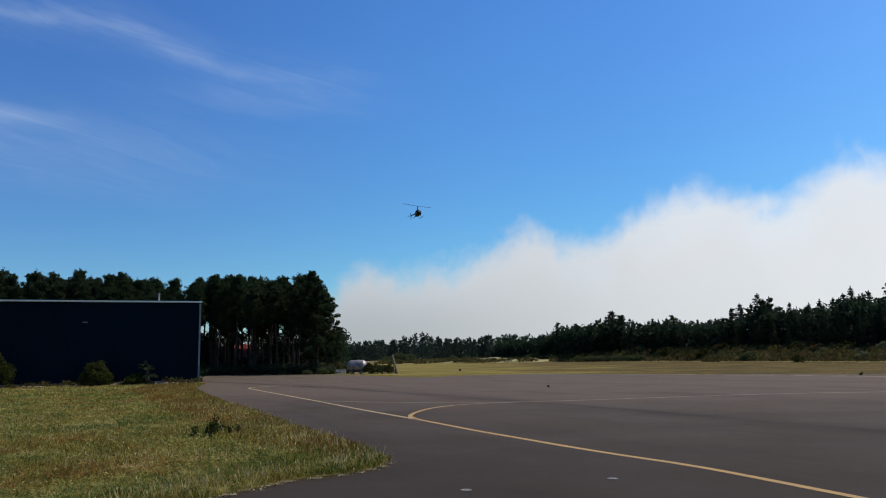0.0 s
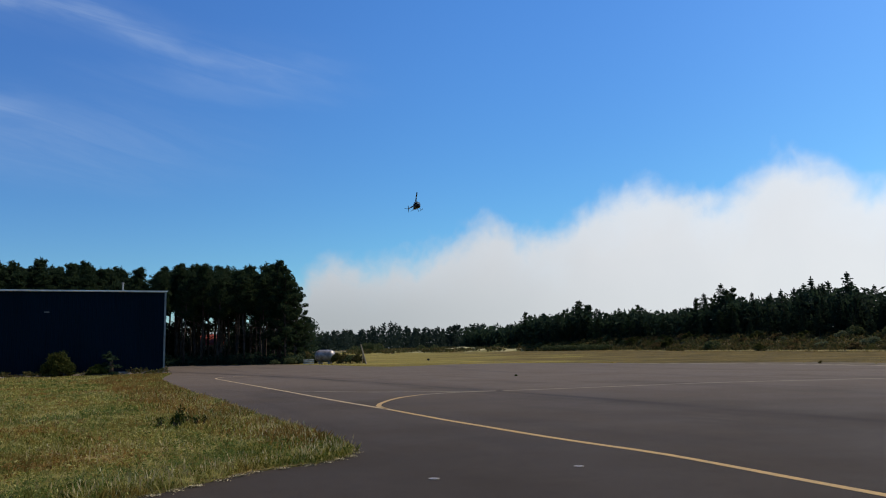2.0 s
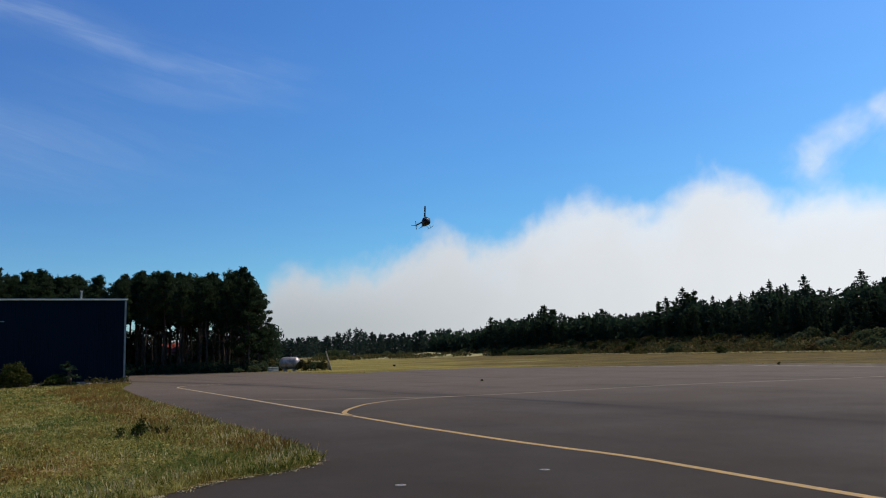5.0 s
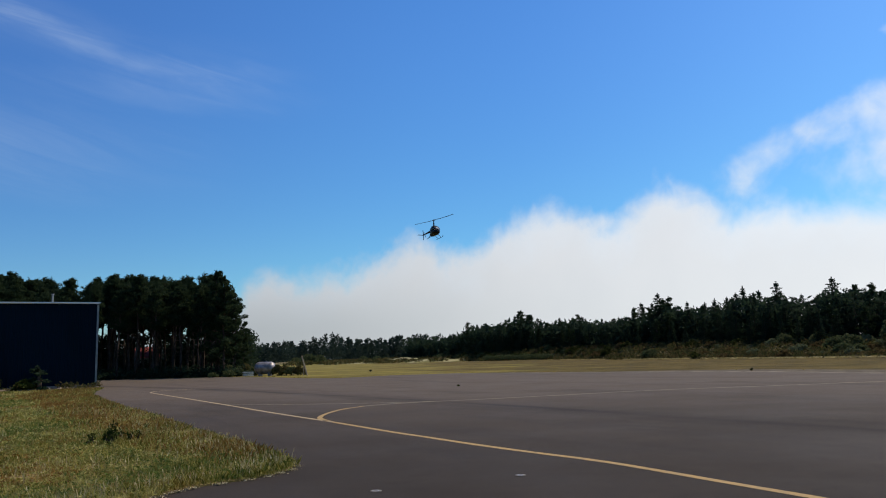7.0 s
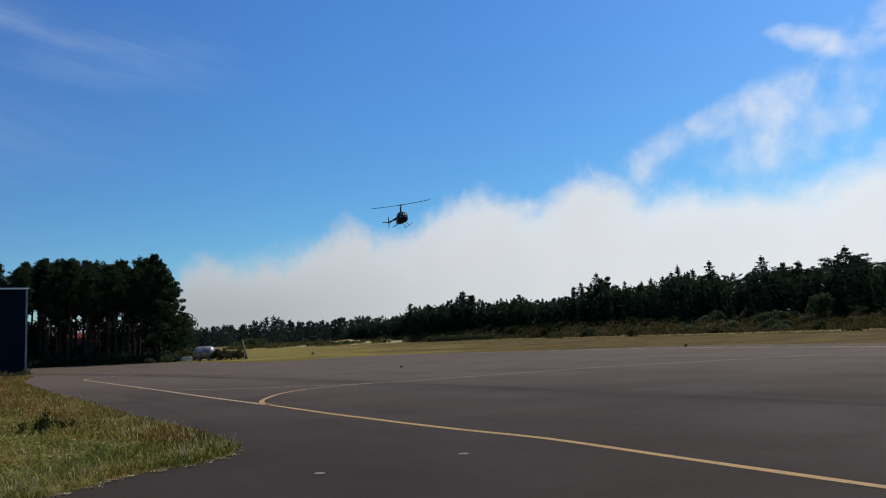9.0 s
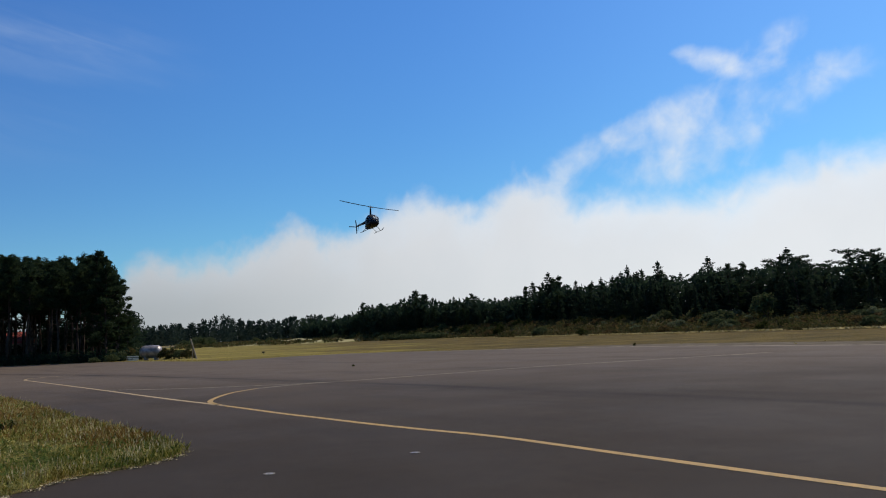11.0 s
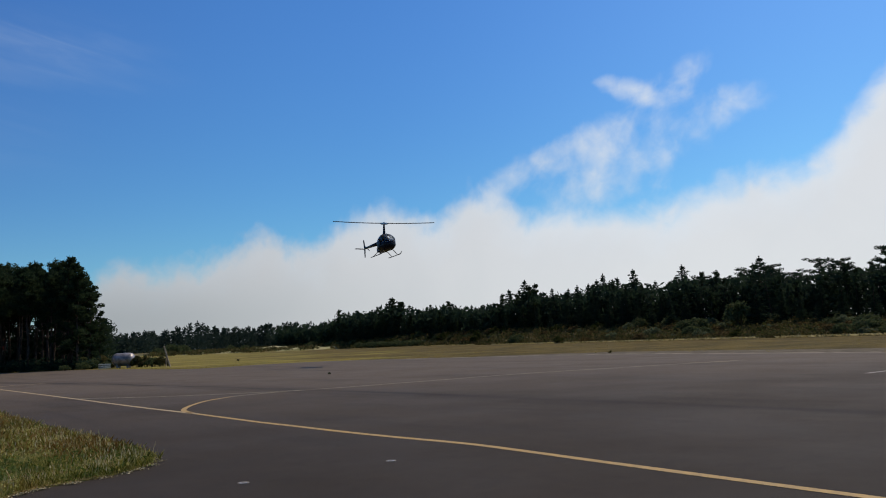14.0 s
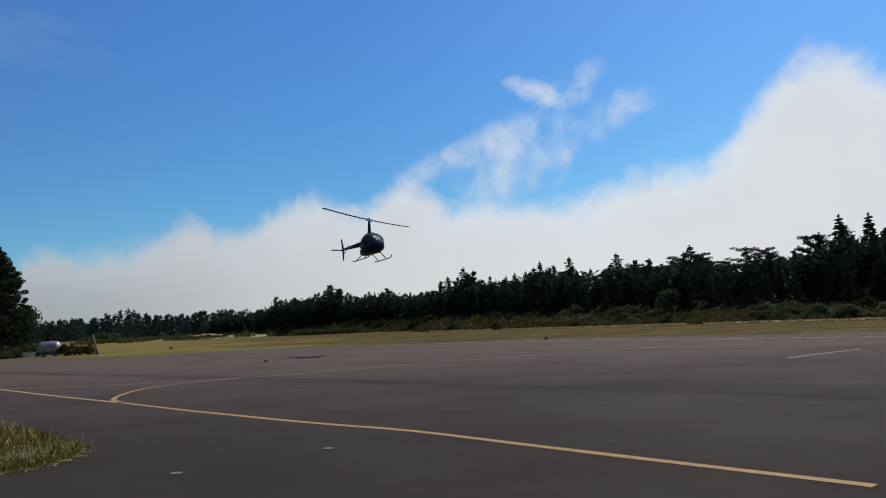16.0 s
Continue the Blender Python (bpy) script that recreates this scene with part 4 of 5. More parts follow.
def seed_heads():
    """Tall pale stalks with feathery heads, thick along the paved edge and scattered over the lawn."""
    rng = np.random.default_rng(59)
    poly = [(float(x), float(y)) for x, y in LAWN]
    pts = []
    for x, y in lawn_line:
        if 8.5 < y < 30:
            for _ in range(22 if y < 18 else 14):
                u = abs(rng.normal()) * float(np.interp(y, [9, 12, 16, 30], [0.25, 0.5, 0.9, 1.3]))
                px, py = x - 0.05 - u, y + 0.25 * rng.normal()
                if inside(px, py, poly):
                    pts.append((px, py))
    for _ in range(9000):
        y = 8 + 26 * rng.random()
        x = (-0.66 * y - 1.0) * rng.random()
        if inside(x, y, poly) and noise.noise((x * 0.5, y * 0.5, 12)) > 0.05 + 0.3 * rng.random():
            pts.append((x, y))
    k = len(pts)
    high = 0.08 + 0.13 * rng.random(k)
    a = rng.random(k) * 2 * np.pi
    lean = high * 0.9 * rng.random(k)
    base = np.column_stack([pts, np.full(k, 0.01)])
    tip = base + np.column_stack([lean * np.cos(a), lean * np.sin(a), high])
    side = np.column_stack([-np.sin(a), np.cos(a), np.zeros(k)]) * 0.0022
    stalk = np.stack([base - side, base + side, tip + side, tip - side], 1).reshape(-1, 3)
    up = np.column_stack([0.3 * np.cos(a), 0.3 * np.sin(a), np.ones(k)])
    long, wide = (0.030 + 0.035 * rng.random(k))[:, None], (0.005 + 0.005 * rng.random(k))[:, None] / 0.0022
    head = np.stack([tip - up * long * 0.4, tip + side * wide, tip + up * long, tip - side * wide], 1).reshape(-1, 3)
    v = np.concatenate([stalk, head])
    f = np.arange(len(v)).reshape(-1, 4)
    tagged(piece("seed_heads", mesh_of("seed_heads", v.tolist(), f.tolist(), M_HEADS)), "pale feathery seed heads standing above the grass", "grass", kind="stuff")


def lawn_clumps():
    """Low leafy growth between the blades, in patches of green, straw and rust."""
    rng = np.random.default_rng(60)
    poly = [(float(x), float(y)) for x, y in LAWN]
    sets = {"green": [], "straw": [], "rust": []}
    for _ in range(30000):
        y = 8 + 42 * rng.random() ** 1.5
        x = (-0.66 * y - 1.0) * rng.random()
        if not inside(x, y, poly):
            continue
        g = 1.2 * noise.noise((x * 0.42, y * 0.28, 21)) + 0.5 * noise.noise((x * 1.7, y * 1.7, 22)) + 0.25 * rng.normal()
        g += 0.5 * float(np.interp(y, [16, 24], [0, 1])) * (not inside(x + 0.09 * y, y, poly))
        kind = "green" if g < -0.2 else "straw" if g < 0.42 else "rust"
        h = 0.03 + 0.07 * rng.random()
        sets[kind].append((x, y, h, 0.07 + 0.09 * rng.random(), h * 0.9, 5, 0.012 + 0.0014 * y))
    for (kind, rows), mat, label in zip(sets.items(), (M_CLOVER, M_STRAWY, M_RUSTY), ("low green leafy growth in the grass", "straw-coloured leafy growth in the grass", "rusty brown dock and dead leaves in the grass")):
        tagged(piece("ground_leaves", leaf_mesh("ground_leaves", rows, mat, rng, 0.8, 0.30)), label, "grass", kind="stuff")


M_CLOVER = leaf("clover_leaves", (0.07, 0.10, 0.018), (0.12, 0.15, 0.032), (0.17, 0.19, 0.055), translucent=0.45)
M_STRAWY = leaf("straw_leaves", (0.18, 0.162, 0.032), (0.285, 0.255, 0.064), (0.40, 0.355, 0.12), translucent=0.45)
M_RUSTY = leaf("rusty_leaves", (0.14, 0.075, 0.018), (0.24, 0.13, 0.032), (0.30, 0.19, 0.06), translucent=0.45)
lawn_clumps()
M_HEADS = leaf("seed_heads", (0.30, 0.21, 0.085), (0.46, 0.36, 0.17), (0.58, 0.49, 0.27), (0.36, 0.30, 0.12), translucent=0.5)
seed_heads()


def at_wall(d, out):
    """A place d metres along the hangar front from its corner, out metres before it."""
    return Vector((-21.1 - 0.935 * d + 0.355 * out, 65.6 - 0.355 * d - 0.935 * out, 0))


def hangar_plants():
    for d, out, h, w, mat, seed, label in ((7.9, 1.6, 2.15, 2.5, M_GORSE, 61, "rounded olive-yellow bush against the hangar wall"), (15.2, 1.8, 3.3, 3.2, M_GORSE, 62, "large olive bush against the hangar wall"),
                                           (5.0, 1.3, 1.0, 1.6, M_WEED, 63, "low dark green bush at the hangar wall"), (20.5, 1.8, 2.6, 3.4, M_GORSE, 64, "olive bush against the hangar wall")):
        ob = shrub("bush", seed, h, w, mat, 40, 80, 0.10)
        p = at_wall(d, out)
        ob.matrix_basis = spot(p.x, p.y, seed)
        tagged(ob, label, "bush")
    foot = [at_wall(d, 0.1) for d in np.arange(-0.5, 34, 1.5)] + [at_wall(d, 1.9 + 0.5 * noise.noise((d * 0.6, 1, 1))) for d in np.arange(33, -1.0, -0.7)]
    tagged(sheet("soil_strip", [(p.x, p.y) for p in foot], 0.045, M_VERGE), "bare brown soil along the hangar foot", "soil", kind="structure")
    ob = spruce_tree(65, 1.75, 1.25, 0.04, 0.35)
    p = at_wall(4.0, 1.3)
    ob.matrix_basis = spot(p.x, p.y, 0.3)
    tagged(ob, "small young conifer beside the hangar wall", "conifer")
    rng = np.random.default_rng(66)
    # rubble and dead stalks along the foot of the wall
    bm = bmesh.new()
    for _ in range(520):
        d, out = -0.2 + 24 * rng.random(), 0.3 + 1.6 * rng.random()
        p = at_wall(d, out)
        s = 0.06 + 0.16 * rng.random() ** 2
        g = bmesh.ops.create_icosphere(bm, subdivisions=1, radius=s)
        for v in g["verts"]:
            v.co *= 1 + 0.3 * rng.normal()
            v.co.z *= 0.6
        bmesh.ops.translate(bm, vec=(p.x, p.y, 0.05), verts=g["verts"])
    tagged(part("rubble", bm, M_STONE), "broken stones and debris along the hangar foot", "rubble", kind="stuff")
    clumps = []
    for _ in range(150):
        d, out = -0.2 + 26 * rng.random(), 0.2 + 1.5 * rng.random()
        p = at_wall(d, out)
        h = 0.2 + 0.45 * rng.random() ** 2
        clumps.append((p.x, p.y, h * 0.5, 0.35, h * 0.5, 26, 0.12))
    tagged(piece("wall_weeds", leaf_mesh("wall_weeds", clumps, M_HEATH, rng)), "brown and green weeds along the hangar foot", "weeds", kind="stuff")
    # one broad dark weed in the lawn, and small ones near it
    for x, y, h, w, seed in ((-5.13, 17.0, 0.64, 0.34, 67), (-5.65, 17.4, 0.36, 0.30, 68), (-4.8, 17.6, 0.42, 0.32, 69), (-5.3, 18.3, 0.36, 0.4, 71), (-4.2, 9.95, 0.10, 0.35, 70), (-2.85, 10.6, 0.10, 0.3, 72)):
        ob = shrub("weed", seed, h, w, M_WEED, 12, 10 if h > 0.5 else 3, 0.045)
        ob.matrix_basis = spot(x, y, seed)
        tagged(ob, "dark green leafy weed in the tall grass", "weed")


hangar_plants()


def grove_floor():
    rng = np.random.default_rng(75)
    clumps = []
    for _ in range(1500):
        x = -66 + 51.5 * rng.random()
        y = float(np.interp(x, [-80, -33, -25, -14.6], [106.5, 104, 101.5, 97])) + 0.3 + 14 * rng.random() ** 1.6
        h = 0.5 + 1.3 * rng.random() ** 2
        clumps.append((x, y, h * 0.5, 0.8, h * 0.55, 18, 0.24))
    for _ in range(3400):
        x = -66 + 50 * rng.random()
        y = float(np.interp(x, [-80, -33, -25, -14.6], [106.5, 104, 101.5, 97])) + 20 + 12 * rng.random()
        z = 6.2 * rng.random() ** 1.2
        if not (-16.0 < math.degrees(math.atan2(x, y)) < -13.3 and 1.8 < z < 5.2):
            clumps.append((x, y, z, 1.0, 0.9, 14, 0.3))
    tagged(piece("undergrowth", leaf_mesh("undergrowth", clumps, M_SPRUCE, rng)), "dark undergrowth beneath the pines", "undergrowth", kind="stuff")


grove_floor()


# ---- things at the end of the grove ----
def storage_tank():
    root = tagged(new("storage_tank"), "dull silver horizontal fuel tank on saddles in the grass", "tank")
    p = polar(-6.55, 97.0)
    root.matrix_world = Matrix.Translation((p.x, p.y, 0)) @ Matrix.Rotation(radians(-14), 4, "Z")
    bm = bmesh.new()
    pts, rad = [], []
    for k in range(7):
        a = math.pi / 2 * k / 6
        pts.append((-0.72 - 0.62 * math.cos(a), 0, 0.92))
        rad.append(max(0.02, 0.76 * math.sin(a)))
    q = [(-x, y, z) for x, y, z in pts[::-1]]
    tube(bm, pts + q, rad + rad[::-1], 20)
    part("vessel", bm, M_TANK, root, "dull silver rounded steel vessel", True)
    for x in (-0.6, 0.6):
        bm = bmesh.new()
        box(bm, x - 0.1, -0.5, -0.05, x + 0.1, 0.5, 0.55, 0.02)
        part("saddle", bm, M_GREY, root)
    bm = bmesh.new()
    tube(bm, [(0.1, 0, 1.62), (0.1, 0, 1.74)], 0.14, 12)
    part("dome_cap", bm, M_GREY, root)


def pallet_stack():
    p = polar(-7.75, 96.0)
    root = tagged(new("board_stack"), "low stack of pale boards beside the tank", "boards")
    root.matrix_world = Matrix.Translation((p.x, p.y, 0)) @ Matrix.Rotation(0.3, 4, "Z")
    for k in range(3):
        for j in range(3):
            bm = bmesh.new()
            box(bm, -0.6, -0.4 + j * 0.3, 0.02 + k * 0.2, 0.6, -0.16 + j * 0.3, 0.14 + k * 0.2, 0.01)
            part("board", bm, M_PALE, root)


def leaning_post():
    p = polar(-3.55, 90.0)
    root = tagged(new("fence_post"), "weathered wooden fence post leaning on a prop", "post")
    root.matrix_world = Matrix.Translation((p.x, p.y, 0))
    bm = bmesh.new()
    tube(bm, [(0.05, 0, -0.2), (-0.62, 0.1, 2.25)], [0.10, 0.08], 8)
    part("post", bm, M_WOOD, root)
    bm = bmesh.new()
    tube(bm, [(-0.42, 0.3, -0.2), (-0.40, 0.12, 1.3)], [0.06, 0.05], 7)
    part("prop", bm, M_WOOD, root)


def hedge():
    rng = np.random.default_rng(81)
    kinds = [shrub("bush", 82, 1.4, 1.9, M_HEATH, 22, 60, 0.12), shrub("bush", 83, 1.2, 2.2, M_SHRUB, 22, 60, 0.12)]
    rows = []
    for az, r, s, k in ((-5.6, 96, 1.0, 0), (-5.1, 95, 0.95, 0), (-4.6, 94, 1.0, 1), (-4.15, 93, 0.9, 0), (-8.5, 99, 1.0, 1), (-9.1, 97, 0.8, 1), (-10.2, 96.5, 0.6, 1), (-7.2, 101, 1.1, 1), (-8.9, 103, 1.4, 1), (-7.9, 104, 1.2, 0)):
        rows.append((k, spot(*polar(az, r).xy, rng.random() * 6, s, s)))
    plant(kinds, rows, "brownish scrubby bush beside the tank", "bushes by the tank", "bush")


def red_house():
    p = polar(-14.6, 136.0)
    root = tagged(new("house"), "small red house glimpsed between the pines", "house")
    root.matrix_world = Matrix.Translation((p.x, p.y, -0.1)) @ Matrix.Rotation(0.25, 4, "Z")
    bm = bmesh.new()
    box(bm, -2.0, -3, 0, 2.0, 3, 3.1)
    part("wall", bm, M_PALE, root, "pale board walls")
    bm = bmesh.new()
    loft(bm, [[(-2.3, -3.4, 3.0), (2.3, -3.4, 3.0), (2.3, 3.4, 3.0), (-2.3, 3.4, 3.0)], [(-2.3, -0.1, 4.8), (2.3, -0.1, 4.8), (2.3, 0.1, 4.8), (-2.3, 0.1, 4.8)]])
    part("roof", bm, M_RED, root, "red roof")
    for x in (-1.6, 0.5):
        bm = bmesh.new()
        box(bm, x, -3.05, 1.0, x + 1.1, -2.98, 2.2, 0.02)
        w = part("window", bm, M_BLACK, root, "dark window")
        bm = bmesh.new()
        box(bm, x - 0.08, -3.08, 0.9, x + 1.18, -3.0, 1.0, 0.01)
        part("sill", bm, M_PALE, w)


storage_tank()
pallet_stack()
leaning_post()
hedge()
red_house()


# ---- small things on the apron ----
def anchor(x, y, turn):
    root = tagged(new("tie_down"), "pale flush tie-down plate set in the asphalt", "tie-down", "tie-downs")
    root.matrix_world = pose(x, y, 0.002, 0, 0, turn)
    bm = bmesh.new()
    tube(bm, [(0, 0, -0.01), (0, 0, 0.006)], 0.075, 9)
    for v in bm.verts:
        v.co.x *= 1 + 0.15 * noise.noise((v.co.x * 9, v.co.y * 9, x))
    part("plate", bm, M_STONE_PALE, root)
    bm = bmesh.new()
    tube(bm, [(0.04 * math.cos(a), 0.04 * math.sin(a), 0.002) for a in np.linspace(0, 2 * math.pi, 13)], 0.007, 5, False)
    part("ring", bm, M_STEEL, root)


M_STONE_PALE = material("pale_concrete", two((0.13, 0.11, 0.085), (0.20, 0.17, 0.135), 12.0), 0.85)
anchor(0.23, 9.92, 10)
anchor(2.23, 10.59, 40)


def tuft(x, y, h, w, seed, label, mat):
    ob = shrub("weed", seed, h, w, mat, 10, 30, 0.05)
    ob.matrix_basis = spot(x, y, seed)
    tagged(ob, label, "weed")


tuft(5.65, 42.5, 0.07, 0.11, 91, "small dark weed growing from a crack in the asphalt", M_WEED)
tuft(28.4, 52.6, 0.20, 0.26, 92, "dry brown weed at the apron edge", M_HEATH)


def marker(x, y, label):
    root = tagged(new("edge_marker"), label, "marker", "field markers")
    root.matrix_world = pose(x, y, 0)
    bm = bmesh.new()
    tube(bm, [(0, 0, -0.05), (0, 0, 0.10)], 0.04, 8)
    part("stem", bm, M_BLACK, root)
    bm = bmesh.new()
    box(bm, -0.17, -0.08, 0.08, 0.17, 0.08, 0.26, 0.03)
    part("head", bm, M_BLACK, root)


marker(1.9, 100.0, "small dark marker standing in the field grass")


# ---- helicopter ----
def helicopter():
    """A small two-seat helicopter; nose along -y, origin on the mast axis at body mid-height."""
    root = tagged(new("helicopter"), "small dark blue two-seat helicopter in flight", "helicopter")

    def ring(y, w, z0, z1, n=20, sq=0.85):
        zc, h = (z0 + z1) / 2, (z1 - z0) / 2
        out = []
        for j in range(n):
            a = 2 * math.pi * j / n
            c, s = math.cos(a), math.sin(a)
            out.append((1.03 * w * math.copysign(abs(c) ** sq, c), y, zc + h * math.copysign(abs(s) ** sq, s)))
        return out

    # cabin shell behind the glass bubble
    bm = bmesh.new()
    loft(bm, [ring(-1.52, 0.12, -0.42, -0.22), ring(-1.42, 0.34, -0.56, -0.06), ring(-1.15, 0.52, -0.68, 0.12), ring(-0.75, 0.60, -0.74, 0.08), ring(-0.3, 0.62, -0.76, 0.08),
              ring(0.1, 0.61, -0.75, 0.08), ring(0.28, 0.58, -0.72, 0.10), ring(0.30, 0.56, -0.71, 0.66), ring(0.5, 0.50, -0.66, 0.58), ring(0.95, 0.32, -0.40, 0.42), ring(1.35, 0.16, -0.06, 0.28)])
    part("cabin", bm, M_BODY, root, "glossy dark blue cabin shell", True)
    bm = bmesh.new()
    loft(bm, [ring(-1.50, 0.16, -0.30, -0.08), ring(-1.33, 0.42, -0.36, 0.22), ring(-1.05, 0.54, -0.34, 0.48), ring(-0.7, 0.605, -0.3, 0.66), ring(-0.34, 0.63, -0.2, 0.74)], False)
    part("windscreen", bm, M_GLASS, root, "curved tinted windscreen bubble", True)
    def hull(y, a, out):
        k = [-1.15, -0.75, -0.3, 0.1, 0.5]
        w = np.interp(y, k, [0.54, 0.615, 0.63, 0.60, 0.50])
        z0, z1 = np.interp(y, k, [-0.68, -0.74, -0.76, -0.74, -0.66]), np.interp(y, k, [0.44, 0.64, 0.73, 0.70, 0.58])
        c, q = math.cos(a), math.sin(a)
        return ((1.03 * w + out) * math.copysign(abs(c) ** 0.85, c), y, (z0 + z1) / 2 + ((z1 - z0) / 2 + out) * math.copysign(abs(q) ** 0.85, q))

    def patch(side, y0, y1, a0, a1, out):
        bm = bmesh.new()
        grid = []
        for y in np.linspace(y0, y1, 6):
            row = []
            for a in np.linspace(a0, a1, 6):
                x, yy, z = hull(y, a, out)
                row.append(bm.verts.new((side * x, yy, z)))
            grid.append(row)
        for u, w in zip(grid, grid[1:]):
            for j in range(5):
                bm.faces.new((u[j], u[j + 1], w[j + 1], w[j]))
        r = bmesh.ops.extrude_face_region(bm, geom=bm.faces[:])
        bmesh.ops.translate(bm, vec=(side * 0.012, 0, 0), verts=[v for v in r["geom"] if isinstance(v, bmesh.types.BMVert)])
        bmesh.ops.recalc_face_normals(bm, faces=bm.faces)
        return bm

    for side in (-1, 1):
        door = part("door", patch(side, -0.62, 0.22, -0.95, 0.05, 0.006), M_BODY, root, smooth=True)
        part("door_window", patch(side, -0.56, 0.18, 0.1, 0.85, 0.006), M_GLASS, door, "tinted door window", True)
        bm = bmesh.new()
        box(bm, side * 0.64 - 0.015, 0.08, -0.12, side * 0.64 + 0.015, 0.18, -0.09, 0.006)
        part("handle", bm, M_STEEL, door)
        part("roof_panel", patch(side, -0.42, 0.32, 0.86, 1.57, 0.004), M_BODY, root, smooth=True)
        bm = bmesh.new()
        box(bm, side * 0.28 - 0.2, -0.02, -0.3, side * 0.28 + 0.2, 0.12, 0.38, 0.05)
        part("seat", bm, M_BLACK, root, "dark seat back")
        bm = bmesh.new()
        tube(bm, [hull(-0.36, a, 0.0)[0:1] + hull(-0.36, a, 0.0)[1:] if side > 0 else (-hull(-0.36, a, 0.0)[0], *hull(-0.36, a, 0.0)[1:]) for a in np.linspace(-0.2, 1.5, 7)], 0.03, 6)
        part("door_post", bm, M_BODY, root)
    bm = bmesh.new()
    tube(bm, [(0, -1.46, 0.0), (0, -1.2, 0.36), (0, -0.8, 0.62), (0, -0.36, 0.76)], 0.022, 6)
    part("windscreen_post", bm, M_BODY, root)
    bm = bmesh.new()
    loft(bm, [[(w * math.cos(a), y + d * math.sin(a), z) for a in np.linspace(0, 2 * math.pi, 13)[:-1]] for w, y, d, z in ((0.22, 0.12, 0.5, 0.56), (0.10, 0.05, 0.24, 0.76), (0.085, 0.03, 0.19, 1.0), (0.075, 0.01, 0.15, 1.4), (0.062, 0.0, 0.11, 1.68))])
    part("mast_fairing", bm, M_BODY, root, "tall dark mast fairing", True)
    bm = bmesh.new()
    box(bm, -0.36, 0.1, -0.72, 0.36, 1.0, -0.25, 0.08)
    part("engine", bm, M_GREY, root, "grey engine below the cowling")
    bm = bmesh.new()
    tube(bm, [(0, 0.9, 0.18), (0, 2.6, 0.2), (0, 4.55, 0.24)], [0.2, 0.14, 0.075], 14)
    part("tail_boom", bm, M_BODY, root, smooth=True)
    # fin above and below the boom
    bm = bmesh.new()
    prof = [(4.44, -0.58), (4.58, -0.62), (4.66, 0.1), (4.86, 1.06), (4.70, 1.06), (4.42, 0.3)]
    f = bm.faces.new([bm.verts.new((0.02, y, z)) for y, z in prof])
    r = bmesh.ops.extrude_face_region(bm, geom=[f])
    bmesh.ops.translate(bm, vec=(-0.04, 0, 0), verts=[v for v in r["geom"] if isinstance(v, bmesh.types.BMVert)])
    bmesh.ops.recalc_face_normals(bm, faces=bm.faces)
    part("tail_fin", bm, M_BODY, root)
    bm = bmesh.new()
    box(bm, -0.95, 4.36, 0.16, 0.05, 4.70, 0.20, 0.015)
    part("stabiliser", bm, M_BODY, root)
    bm = bmesh.new()
    tube(bm, [(0.05, 4.52, 0.24), (0.24, 4.52, 0.24)], 0.05, 8)
    part("tail_gearbox", bm, M_STEEL, root)
    # skids
    for s in (-1, 1):
        bm = bmesh.new()
        tube(bm, [(s * 0.84, -1.60, -0.96), (s * 0.84, -1.42, -1.10), (s * 0.84, -1.2, -1.14), (s * 0.84, 0.85, -1.14), (s * 0.84, 1.1, -1.12)], 0.035, 8)
        part("skid", bm, M_BLACK, root, smooth=True)
    for y in (-0.75, 0.45):
        for s in (-1, 1):
            bm = bmesh.new()
            tube(bm, [(0, y, -0.66), (s * 0.45, y, -0.72), (s * 0.84, y, -1.12)], [0.035, 0.035, 0.03], 8)
            part("skid_strut", bm, M_BLACK, root, smooth=True)
    # main rotor: hub and two drooping blades along x
    rotor = new("main_rotor")
    rotor.parent = root
    rotor.location = (0, 0.0, 1.70)
    bm = bmesh.new()
    box(bm, -0.28, -0.07, -0.07, 0.28, 0.07, 0.07, 0.03)
    tube(bm, [(0, 0, -0.12), (0, 0, 0.12)], 0.06, 10)
    part("rotor_hub", bm, M_STEEL, rotor)
    for s in (-1, 1):
        bm = bmesh.new()
        secs = []
        for t in np.linspace(0, 1, 7):
            x = s * (0.25 + 3.62 * t)
            z = 0.02 + 0.10 * t * t
            secs.append([(x, -0.08, z), (x, -0.02, z + 0.022), (x, 0.16, z + 0.004), (x, -0.02, z - 0.02)])
        loft(bm, secs)
        part("rotor_blade", bm, M_BLACK, rotor)
    tail = new("tail_rotor")
    tail.parent = root
    tail.location = (0.26, 4.52, 0.24)
    for s in (-1, 1):
        bm = bmesh.new()
        box(bm, -0.008, -0.05, 0.0, 0.008, 0.05, 0.53, 0.006)
        if s < 0:
            bmesh.ops.rotate(bm, matrix=Matrix.Rotation(math.pi, 3, "X"), verts=bm.verts[:])
        part("tail_rotor_blade", bm, M_GREY, tail)
    return root, rotor, tail


HELI, ROTOR, TAIL_ROTOR = helicopter()
HELI_SCALE = 1.05


